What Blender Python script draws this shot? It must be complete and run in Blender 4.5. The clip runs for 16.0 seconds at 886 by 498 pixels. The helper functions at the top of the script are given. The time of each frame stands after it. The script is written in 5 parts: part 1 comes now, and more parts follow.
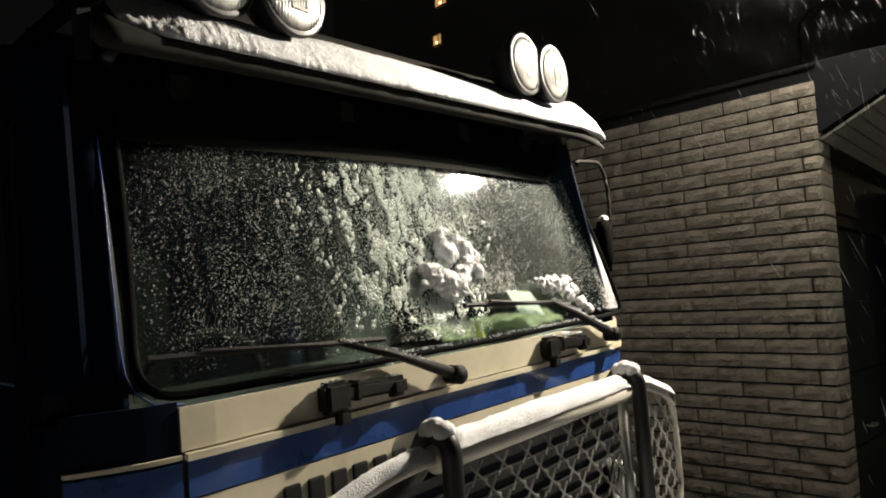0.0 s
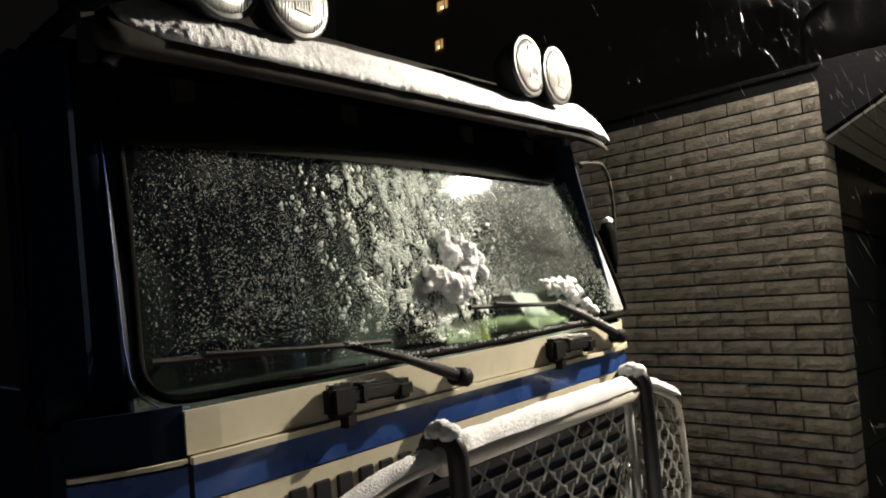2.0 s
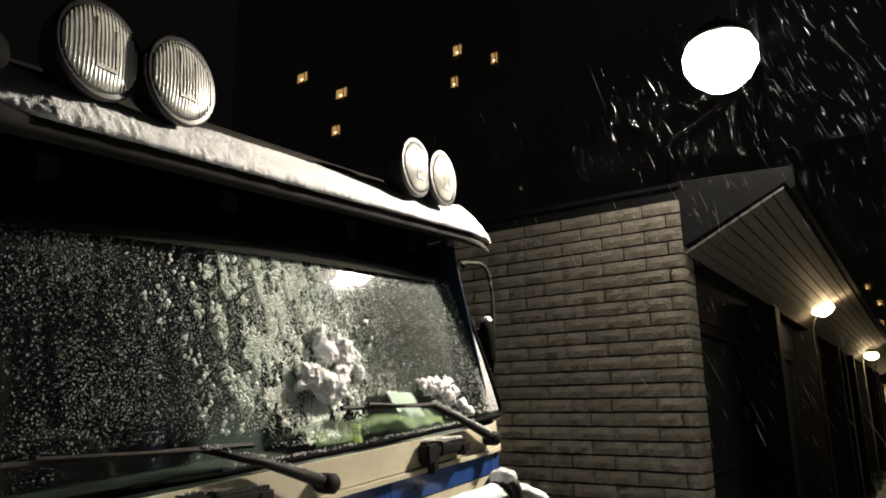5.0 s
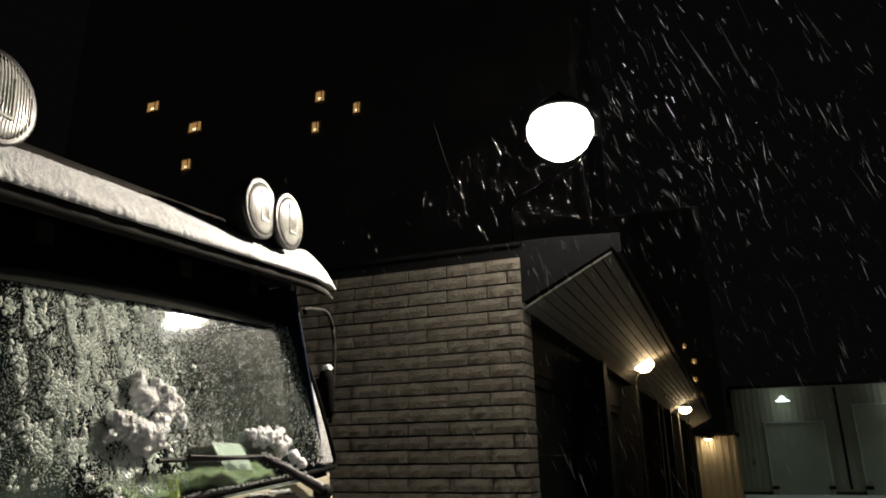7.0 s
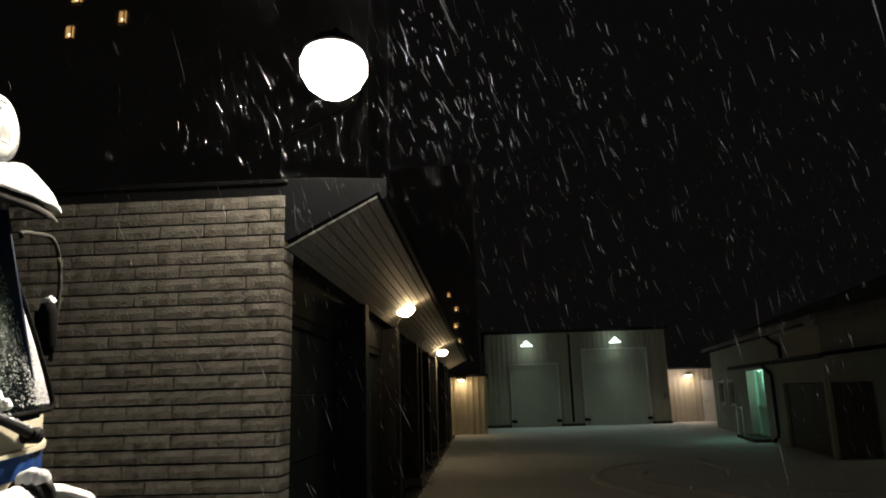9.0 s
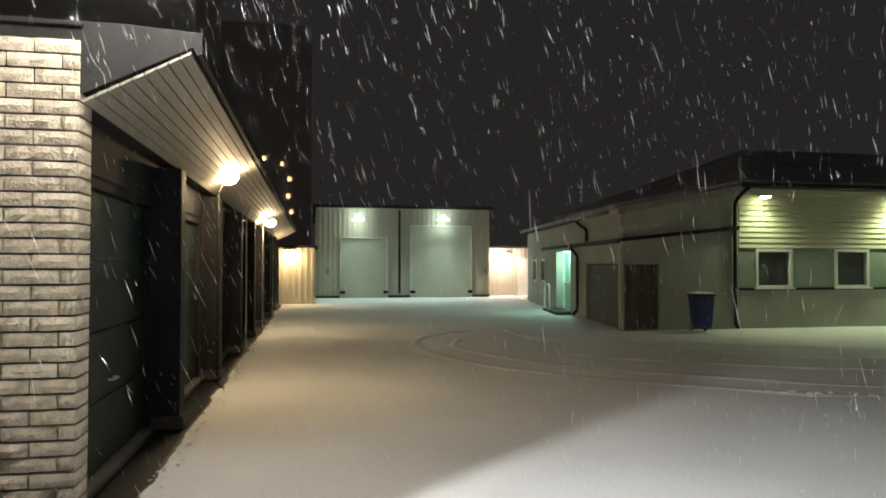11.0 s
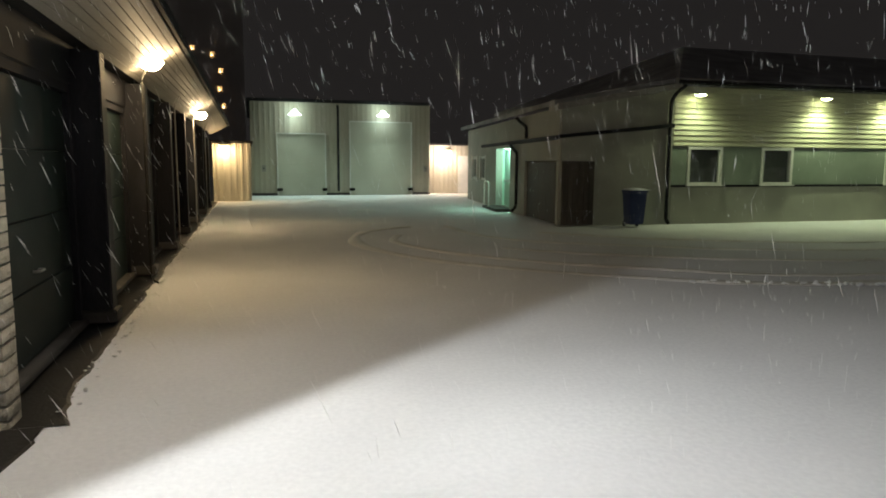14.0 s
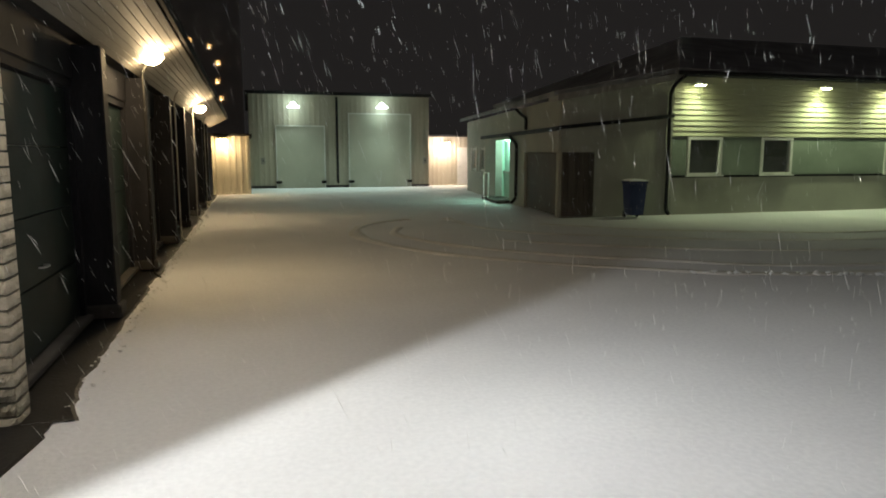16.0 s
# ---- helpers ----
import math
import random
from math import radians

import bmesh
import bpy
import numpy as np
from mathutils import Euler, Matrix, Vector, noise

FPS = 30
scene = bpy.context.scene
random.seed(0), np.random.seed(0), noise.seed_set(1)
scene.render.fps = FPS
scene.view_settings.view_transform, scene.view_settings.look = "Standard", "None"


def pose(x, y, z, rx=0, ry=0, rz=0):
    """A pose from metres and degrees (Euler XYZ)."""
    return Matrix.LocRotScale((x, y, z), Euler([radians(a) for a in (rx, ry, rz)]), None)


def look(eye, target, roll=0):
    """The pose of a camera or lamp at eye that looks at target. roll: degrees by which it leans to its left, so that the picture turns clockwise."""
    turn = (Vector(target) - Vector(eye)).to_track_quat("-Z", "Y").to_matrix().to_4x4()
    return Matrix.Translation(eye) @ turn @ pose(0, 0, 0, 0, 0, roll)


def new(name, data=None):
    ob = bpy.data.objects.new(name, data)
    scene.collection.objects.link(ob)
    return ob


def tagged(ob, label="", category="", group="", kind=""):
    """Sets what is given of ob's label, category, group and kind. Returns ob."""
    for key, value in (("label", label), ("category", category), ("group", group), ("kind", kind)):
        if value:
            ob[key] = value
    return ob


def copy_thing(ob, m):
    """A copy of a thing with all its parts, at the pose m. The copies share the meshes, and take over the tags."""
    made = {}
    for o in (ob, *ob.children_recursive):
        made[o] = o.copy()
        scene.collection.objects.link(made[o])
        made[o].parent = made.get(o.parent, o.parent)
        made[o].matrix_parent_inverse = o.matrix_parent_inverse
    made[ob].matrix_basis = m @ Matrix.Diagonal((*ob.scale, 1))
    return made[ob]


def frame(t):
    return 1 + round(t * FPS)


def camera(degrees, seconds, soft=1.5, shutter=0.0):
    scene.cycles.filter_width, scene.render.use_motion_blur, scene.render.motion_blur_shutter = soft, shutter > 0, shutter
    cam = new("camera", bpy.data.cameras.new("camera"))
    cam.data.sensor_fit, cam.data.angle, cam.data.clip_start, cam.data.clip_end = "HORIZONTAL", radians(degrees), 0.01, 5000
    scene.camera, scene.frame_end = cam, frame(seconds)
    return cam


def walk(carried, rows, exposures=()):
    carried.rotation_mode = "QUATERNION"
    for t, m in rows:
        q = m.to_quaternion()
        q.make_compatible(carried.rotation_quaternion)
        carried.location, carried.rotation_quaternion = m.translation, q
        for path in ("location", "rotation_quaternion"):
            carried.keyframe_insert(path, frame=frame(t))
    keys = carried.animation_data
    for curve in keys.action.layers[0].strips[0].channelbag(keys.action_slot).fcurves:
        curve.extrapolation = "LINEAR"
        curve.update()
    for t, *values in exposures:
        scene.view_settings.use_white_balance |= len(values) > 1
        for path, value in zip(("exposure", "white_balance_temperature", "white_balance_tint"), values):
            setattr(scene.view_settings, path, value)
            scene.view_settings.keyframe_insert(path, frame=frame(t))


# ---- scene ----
cam = camera(66.41, 16.0, soft=1.9)
# seconds, place, yaw, pitch, roll
PATH = [
    (0.0, -0.218, -0.079, 1.723, 44.44, 5.78, 1.67),
    (0.5, -0.215, -0.081, 1.723, 44.64, 5.60, 1.68),
    (1.0, -0.225, -0.080, 1.716, 44.47, 5.99, 1.77),
    (1.5, -0.229, -0.078, 1.714, 44.58, 5.80, 1.80),
    (2.0, -0.225, -0.077, 1.716, 44.78, 6.16, 2.03),
    (2.5, -0.225, -0.075, 1.720, 44.84, 5.99, 1.98),
    (3.0, -0.234, -0.073, 1.728, 44.35, 6.17, 1.65),
    (3.5, -0.241, -0.072, 1.738, 42.60, 6.89, 1.15),
    (4.0, -0.237, -0.071, 1.749, 39.49, 8.88, 0.86),
    (4.2, -0.219, -0.064, 1.756, 38.39, 9.81, 0.70),
    (6.3, -0.198, -0.049, 1.761, 26.97, 16.74, 0.82),
    (6.5, -0.185, -0.045, 1.761, 25.13, 17.01, 0.80),
    (7.0, -0.173, -0.042, 1.757, 22.15, 17.15, 0.81),
    (7.5, -0.155, -0.028, 1.752, 18.33, 16.65, 1.33),
    (8.0, -0.129, -0.020, 1.745, 14.01, 15.58, 1.55),
    (8.5, -0.104, -0.005, 1.736, 8.70, 14.07, 1.71),
    (9.0, -0.087, 0.017, 1.735, 3.19, 12.10, 1.69),
    (9.5, -0.059, 0.022, 1.747, -1.54, 9.17, 2.05),
    (10.0, -0.010, 0.017, 1.755, -6.23, 6.04, 0.79),
    (12.3, 0.034, 0.011, 1.741, -13.63, -2.95, 0.25),
    (12.5, 0.049, 0.007, 1.727, -14.17, -3.49, 0.16),
    (13.0, 0.045, 0.011, 1.716, -15.15, -5.02, 0.28),
    (13.5, 0.043, 0.013, 1.699, -15.47, -6.33, 0.10),
    (14.0, 0.040, 0.012, 1.680, -15.88, -7.27, -0.35),
    (14.5, 0.036, 0.013, 1.668, -15.78, -7.59, -0.28),
    (15.0, 0.034, 0.005, 1.666, -16.14, -7.83, -0.61),
    (15.5, 0.026, -0.005, 1.674, -16.30, -7.69, -0.36),
    (16.0, 0.000, 0.000, 1.700, -16.00, -8.00, 0.00),
]
EXPOSURE = [(0.0, 0.3), (4.2, 0.3), (6.3, -0.35), (8.5, -0.35), (9.0, 0.2), (9.5, 0.9), (10.0, 2.0), (12.3, 2.95), (13.5, 2.6), (14.5, 2.45), (16.0, 2.4)]
walk(cam, [(t, pose(x, y, z, 90 + p, r, w)) for t, x, y, z, w, p, r in PATH], EXPOSURE)

# ---------------------------------------------------------------- world and lamps
FLOOD = Vector((-0.952, 3.997, 3.807))
world = bpy.data.worlds.new("night")
scene.world = world
world.use_nodes = True
world.node_tree.nodes["Background"].inputs[0].default_value = (0.055, 0.05, 0.048, 1)
world.node_tree.nodes["Background"].inputs[1].default_value = 0.05


def point_lamp(name, at, watts, colour, radius=0.05):
    data = bpy.data.lights.new(name, "POINT")
    data.energy, data.color, data.shadow_soft_size = watts, colour, radius
    ob = new(name, data)
    ob.location = at
    return ob


def spot_lamp(name, at, aim, watts, colour, degrees, blend, radius):
    data = bpy.data.lights.new(name, "SPOT")
    data.energy, data.color, data.shadow_soft_size = watts, colour, radius
    data.spot_size, data.spot_blend = radians(degrees), blend
    ob = new(name, data)
    ob.matrix_basis = look(at, Vector(at) + Vector(aim))
    return ob


# the floodlight: a beam on the truck, and spill cut to draw the yard's shadow
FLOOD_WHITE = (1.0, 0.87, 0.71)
# faces away from the shaded side; the spill's cone edge imitates a cast shadow
SHADOW_CUT_NORMAL = Vector((0.914, -1.0, -0.039)).normalized()
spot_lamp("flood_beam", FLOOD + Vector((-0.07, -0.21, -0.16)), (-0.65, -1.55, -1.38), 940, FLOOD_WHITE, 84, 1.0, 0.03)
spot_lamp("flood_spill", FLOOD + Vector((0.16, -0.17, -0.14)), SHADOW_CUT_NORMAL, 84, (0.97, 1.0, 0.97), 179.5, 0.10, 0.05)
# second beam from the same lamp, added to brighten the yard
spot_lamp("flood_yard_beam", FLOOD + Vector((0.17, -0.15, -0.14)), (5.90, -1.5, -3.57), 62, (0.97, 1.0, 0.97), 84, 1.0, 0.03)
for y, z in ((9.6, 2.88), (18.1, 2.78)):
    point_lamp("canopy_lamp_source", (-0.93, y, z - 0.06), 6.5, (1.0, 0.70, 0.38), 0.06)
point_lamp("annex_lamp_source", (-0.9, 29.5, 2.2), 9, (1.0, 0.66, 0.33), 0.06)
for x in (2.26, 6.66):
    spot_lamp("hall_lamp_source", (x, 34.12, 3.96), (0, -0.55, -1), 62, (0.74, 1.0, 0.84), 140, 1.0, 0.10)
point_lamp("link_lamp_source", (10.2, 35.1, 2.1), 32, (1.0, 0.80, 0.68), 0.06)
for x, watts in ((12.0, 16), (16.2, 36), (18.7, 26)):
    spot_lamp("facade_lamp_source", (x, 16.14, 3.50), (0, -0.22, -1), watts, (0.86, 1.0, 0.58), 148, 0.9, 0.06)
point_lamp("doorway_source", (9.06, 23.14, 2.06), 13, (0.55, 1.0, 0.78), 0.1)


# ---------------------------------------------------------------- materials
def mat(name, dark, light, rough=0.6, metal=0.0, scale=3.0, fine=60.0, bump=0.3, depth=0.004, vary=0.0, coat=0.0, stretch=(1, 1, 1)):
    """Two scales of noise between two colours, fine relief, and a random tone for each piece."""
    m = bpy.data.materials.new(name)
    m.use_nodes = True
    n, l = m.node_tree.nodes, m.node_tree.links
    b = n["Principled BSDF"]
    geo = n.new("ShaderNodeNewGeometry")
    mp = n.new("ShaderNodeMapping")
    mp.inputs["Scale"].default_value = stretch
    l.new(geo.outputs["Position"], mp.inputs["Vector"])
    big, small = n.new("ShaderNodeTexNoise"), n.new("ShaderNodeTexNoise")
    for t, s, d in ((big, scale, 4), (small, fine, 5)):
        t.inputs["Scale"].default_value, t.inputs["Detail"].default_value = s, d
        l.new(mp.outputs[0], t.inputs["Vector"])
    mix = n.new("ShaderNodeMath")
    mix.operation = "MULTIPLY_ADD"
    mix.inputs[1].default_value = 0.45
    l.new(small.outputs[0], mix.inputs[0])
    half = n.new("ShaderNodeMath")
    half.operation = "MULTIPLY_ADD"
    half.inputs[1].default_value, half.inputs[2].default_value = 0.9, -0.17
    l.new(big.outputs[0], half.inputs[0])
    l.new(half.outputs[0], mix.inputs[2])
    ramp = n.new("ShaderNodeValToRGB")
    ramp.color_ramp.elements[0].color, ramp.color_ramp.elements[1].color = (*dark, 1), (*light, 1)
    ramp.color_ramp.elements[0].position, ramp.color_ramp.elements[1].position = 0.25, 0.75
    l.new(mix.outputs[0], ramp.inputs[0])
    out = ramp.outputs[0]
    if vary:
        info = n.new("ShaderNodeObjectInfo")
        hsv = n.new("ShaderNodeHueSaturation")
        rng = n.new("ShaderNodeMapRange")
        rng.inputs[3].default_value, rng.inputs[4].default_value = 1 - vary, 1 + vary
        l.new(info.outputs["Random"], rng.inputs[0])
        l.new(rng.outputs[0], hsv.inputs["Value"])
        l.new(out, hsv.inputs["Color"])
        out = hsv.outputs[0]
    l.new(out, b.inputs["Base Color"])
    b.inputs["Metallic"].default_value = metal
    b.inputs["Coat Weight"].default_value = coat
    rr = n.new("ShaderNodeMapRange")
    rr.inputs[3].default_value, rr.inputs[4].default_value = max(rough - 0.12, 0.02), min(rough + 0.12, 1)
    l.new(big.outputs[0], rr.inputs[0])
    l.new(rr.outputs[0], b.inputs["Roughness"])
    if bump:
        bm_ = n.new("ShaderNodeBump")
        bm_.inputs["Strength"].default_value, bm_.inputs["Distance"].default_value = bump, depth
        l.new(small.outputs[0], bm_.inputs["Height"])
        l.new(bm_.outputs[0], b.inputs["Normal"])
    return m


def glow(name, colour, strength):
    m = bpy.data.materials.new(name)
    m.use_nodes = True
    b = m.node_tree.nodes["Principled BSDF"]
    b.inputs["Base Color"].default_value = (*colour, 1)
    b.inputs["Emission Color"].default_value = (*colour, 1)
    b.inputs["Emission Strength"].default_value = strength
    return m


def glass(name, colour, rough=0.02):
    m = bpy.data.materials.new(name)
    m.use_nodes = True
    b = m.node_tree.nodes["Principled BSDF"]
    b.inputs["Base Color"].default_value = (*colour, 1)
    b.inputs["Transmission Weight"].default_value = 1
    b.inputs["Roughness"].default_value = rough
    return m


SNOW_GROUND = mat("ground_snow", (0.62, 0.63, 0.66), (0.82, 0.83, 0.85), 0.8, 0, 0.3, 24, 0.22, 0.02)
SNOW = mat("fresh_snow", (0.70, 0.72, 0.74), (0.88, 0.89, 0.9), 0.7, 0, 12, 210, 0.9, 0.009)
ICE_GLINT = mat("ice_and_glint_bead", (0.60, 0.69, 0.62), (0.86, 0.92, 0.87), 0.25, 0, 30, 200, 0.2, 0.001)
TRACK = mat("packed_slush", (0.54, 0.52, 0.49), (0.78, 0.77, 0.76), 0.6, 0, 1.2, 18, 0.7, 0.02)
WET = mat("wet_asphalt", (0.008, 0.008, 0.009), (0.024, 0.024, 0.024), 0.5, 0, 1.5, 45, 0.6, 0.008)
BRICK = mat("split_face_brick", (0.36, 0.32, 0.25), (0.58, 0.53, 0.43), 0.85, 0, 11, 55, 0.75, 0.024, vary=0.14)
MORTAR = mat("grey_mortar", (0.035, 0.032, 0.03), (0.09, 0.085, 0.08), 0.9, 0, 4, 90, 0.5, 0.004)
CREAM_PAINT = mat("cream_truck_paint", (0.50, 0.465, 0.34), (0.60, 0.56, 0.43), 0.32, 0, 5, 30, 0.05, 0.001, coat=0.4)
BLUE_PAINT = mat("blue_truck_paint", (0.012, 0.040, 0.16), (0.02, 0.06, 0.22), 0.28, 0, 5, 30, 0.05, 0.001, coat=0.5)
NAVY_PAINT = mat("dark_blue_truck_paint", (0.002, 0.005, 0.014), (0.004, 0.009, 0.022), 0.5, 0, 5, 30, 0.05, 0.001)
RUBBER = mat("black_rubber", (0.004, 0.004, 0.004), (0.011, 0.011, 0.011), 0.52, 0, 8, 260, 0.9, 0.003)
BLACK_PLASTIC = mat("black_plastic", (0.006, 0.006, 0.0065), (0.016, 0.016, 0.017), 0.42, 0, 8, 140, 0.3, 0.001)
GREY_TRIM = mat("grey_trim", (0.22, 0.21, 0.19), (0.36, 0.34, 0.31), 0.5, 0, 6, 60, 0.2, 0.002)
STEEL = mat("galvanised_steel", (0.42, 0.42, 0.41), (0.66, 0.66, 0.64), 0.38, 0.85, 9, 80, 0.2, 0.001)
TUBE = mat("painted_tube", (0.5, 0.48, 0.42), (0.66, 0.63, 0.55), 0.4, 0.2, 9, 80, 0.2, 0.001)
VISOR = mat("smoked_acrylic", (0.006, 0.007, 0.005), (0.013, 0.014, 0.011), 0.85, 0, 3, 40, 0.15, 0.001)
LENS = mat("ribbed_white_lens", (0.46, 0.47, 0.44), (0.62, 0.63, 0.59), 0.25, 0, 6, 60, 0.15, 0.001, coat=0.3)
CHROME = mat("chrome", (0.6, 0.6, 0.6), (0.8, 0.8, 0.8), 0.15, 1.0, 6, 60, 0.05, 0.001)
CAB_DARK = mat("dark_cab_lining", (0.006, 0.011, 0.008), (0.016, 0.026, 0.020), 0.8, 0, 5, 50, 0.3, 0.002)
LIP_GREY = mat("dull_grey_lip", (0.016, 0.016, 0.014), (0.036, 0.034, 0.030), 0.8, 0, 6, 60, 0.3, 0.002)
PAPER = mat("pale_paper", (0.26, 0.28, 0.25), (0.40, 0.42, 0.38), 0.8, 0, 6, 60, 0.1, 0.001)
CLOTH_GREEN = mat("green_yellow_cloth", (0.035, 0.05, 0.02), (0.15, 0.18, 0.08), 0.8, 0, 14, 120, 0.4, 0.002)
YELLOW_CARD = mat("yellow_card", (0.20, 0.23, 0.03), (0.28, 0.31, 0.05), 0.7, 0, 6, 60, 0.1, 0.001)
GARAGE_GREEN = mat("dark_green_door", (0.010, 0.016, 0.015), (0.022, 0.032, 0.030), 0.55, 0, 2, 50, 0.25, 0.003)
POST = mat("dark_brown_post", (0.012, 0.012, 0.014), (0.03, 0.03, 0.034), 0.7, 0, 5, 60, 0.5, 0.004, stretch=(1, 1, 0.2))
SOFFIT = mat("pale_soffit_board", (0.15, 0.142, 0.125), (0.24, 0.228, 0.20), 0.6, 0, 3, 60, 0.2, 0.002, stretch=(1, 0.15, 1))
DUSTED_ROOF = mat("snow_dusted_roofing", (0.12, 0.12, 0.125), (0.34, 0.34, 0.35), 0.8, 0, 1.1, 30, 0.5, 0.006)
ROOF = mat("dark_roofing", (0.012, 0.012, 0.013), (0.032, 0.032, 0.033), 0.8, 0, 2, 40, 0.5, 0.006)
CREAM_METAL = mat("cream_cladding", (0.40, 0.37, 0.29), (0.52, 0.485, 0.39), 0.5, 0, 0.7, 25, 0.15, 0.003, stretch=(1, 1, 0.25))
DOOR_WHITE = mat("pale_sectional_door", (0.46, 0.455, 0.37), (0.58, 0.575, 0.48), 0.5, 0, 0.8, 30, 0.1, 0.002)
YELLOW_SIDING = mat("pale_yellow_siding", (0.46, 0.46, 0.32), (0.60, 0.60, 0.44), 0.6, 0, 1.2, 40, 0.3, 0.003, stretch=(0.3, 1, 1))
GREEN_PANEL = mat("grey_green_panel", (0.20, 0.25, 0.20), (0.30, 0.35, 0.29), 0.6, 0, 1.0, 40, 0.2, 0.003)
RENDER = mat("grey_render", (0.30, 0.30, 0.26), (0.42, 0.42, 0.36), 0.85, 0, 0.8, 50, 0.5, 0.005)
DARK_WOOD = mat("dark_boarded_door", (0.05, 0.042, 0.035), (0.11, 0.09, 0.075), 0.7, 0, 3, 60, 0.5, 0.004, stretch=(1, 1, 0.15))
WHITE_FRAME = mat("white_frame", (0.66, 0.67, 0.63), (0.80, 0.80, 0.77), 0.45, 0, 4, 60, 0.1, 0.001)
BIN_BLUE = mat("blue_bin_plastic", (0.02, 0.035, 0.11), (0.04, 0.06, 0.17), 0.45, 0, 4, 60, 0.2, 0.002)
MINT = mat("mint_door_paint", (0.42, 0.66, 0.55), (0.52, 0.76, 0.64), 0.5, 0, 2, 40, 0.1, 0.001)
TOWER = mat("dark_far_facade", (0.58, 0.55, 0.52), (0.72, 0.69, 0.66), 0.9, 0, 0.15, 6, 0.2, 0.02)
DROP = glass("clear_drop", (0.9, 0.96, 0.93), 0.04)
SEAL = mat("dull_black_seal", (0.003, 0.003, 0.003), (0.008, 0.008, 0.008), 0.75, 0, 8, 120, 0.4, 0.002)
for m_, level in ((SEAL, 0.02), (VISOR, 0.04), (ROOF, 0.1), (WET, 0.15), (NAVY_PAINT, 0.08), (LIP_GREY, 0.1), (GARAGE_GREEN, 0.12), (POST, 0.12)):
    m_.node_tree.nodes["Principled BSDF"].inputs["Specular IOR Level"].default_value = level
RUBBER.node_tree.nodes["Principled BSDF"].inputs["Specular IOR Level"].default_value = 0.14
WINDOW_GLASS = glass("window_glass", (0.75, 0.8, 0.8))
WINDSCREEN = glass("windscreen_glass", (0.72, 0.86, 0.80), 0.085)
GLOW_FLOOD = glow("flood_glow", (1.0, 0.91, 0.79), 22)
GLOW_WARM = glow("sodium_glow", (1.0, 0.76, 0.42), 30)
GLOW_COOL = glow("mercury_glow", (0.78, 1.0, 0.88), 2.6)
GLOW_LIME = glow("lime_glow", (0.92, 1.0, 0.55), 5)
GLOW_WINDOW_LAMP = glow("window_lamp_glow", (1.0, 0.86, 0.55), 2.2)
GLOW_ROOM = glow("lit_room", (1.0, 0.56, 0.19), 0.42)


# ---------------------------------------------------------------- mesh helpers
def mesh_of(bm, name, material, smooth=False):
    me = bpy.data.meshes.new(name)
    bmesh.ops.recalc_face_normals(bm, faces=bm.faces)
    bm.to_mesh(me)
    bm.free()
    me.materials.append(material)
    if smooth:
        for p in me.polygons:
            p.use_smooth = True
    return me


def part(name, bm, material, parent=None, label="", smooth=False):
    ob = new(name, mesh_of(bm, name, material, smooth))
    ob.parent = parent
    if label:
        ob["label"] = label
    return ob


def thing(name, label, category, at=(0, 0, 0), rz=0, group="", kind=""):
    ob = new(name)
    ob.matrix_basis = pose(*at, 0, 0, rz)
    return tagged(ob, label, category, group, kind)


def box(bm, x0, y0, z0, x1, y1, z1, bevel=0.0):
    vs = [bm.verts.new((x, y, z)) for x in (x0, x1) for y in (y0, y1) for z in (z0, z1)]
    fs = [bm.faces.new([vs[i] for i in f]) for f in ((0, 1, 3, 2), (4, 6, 7, 5), (0, 4, 5, 1), (2, 3, 7, 6), (0, 2, 6, 4), (1, 5, 7, 3))]
    if bevel:
        es = list({e for f in fs for e in f.edges})
        bmesh.ops.bevel(bm, geom=es, offset=bevel, segments=2, affect="EDGES", clamp_overlap=True)
    return bm


def boxed(x0, y0, z0, x1, y1, z1, bevel=0.0):
    return box(bmesh.new(), x0, y0, z0, x1, y1, z1, bevel)


def tube(points, r, sides=10, bm=None, closed=False, taper=None):
    """A round rod along a polyline."""
    bm = bm or bmesh.new()
    pts = [Vector(p) for p in points]
    rings = []
    for i, p in enumerate(pts):
        a = pts[i - 1] if i or closed else p
        b = pts[(i + 1) % len(pts)] if i < len(pts) - 1 or closed else p
        d = (b - a).normalized()
        u = d.cross(Vector((0, 0, 1)))
        if u.length < 0.15:
            u = d.cross(Vector((1, 0, 0)))
        u.normalize()
        v = d.cross(u)
        rad = taper[i] if taper else r
        rings.append([bm.verts.new(p + rad * (math.cos(t) * u + math.sin(t) * v)) for t in (2 * math.pi * k / sides for k in range(sides))])
    n = len(rings)
    for i in range(n if closed else n - 1):
        a, b = rings[i], rings[(i + 1) % n]
        for k in range(sides):
            bm.faces.new((a[k], a[(k + 1) % sides], b[(k + 1) % sides], b[k]))
    if not closed:
        bm.faces.new(rings[0]), bm.faces.new(rings[-1])
    return bm


def arc(points, steps=6):
    """A polyline with its corners rounded."""
    pts = [Vector(p) for p in points]
    out = [pts[0]]
    for a, b, c in zip(pts, pts[1:], pts[2:]):
        r = min((a - b).length, (c - b).length, 0.24) * 0.5
        p, q = b + (a - b).normalized() * r, b + (c - b).normalized() * r
        out += [(1 - t) ** 2 * p + 2 * t * (1 - t) * b + t * t * q for t in (k / steps for k in range(steps + 1))]
    return out + [pts[-1]]


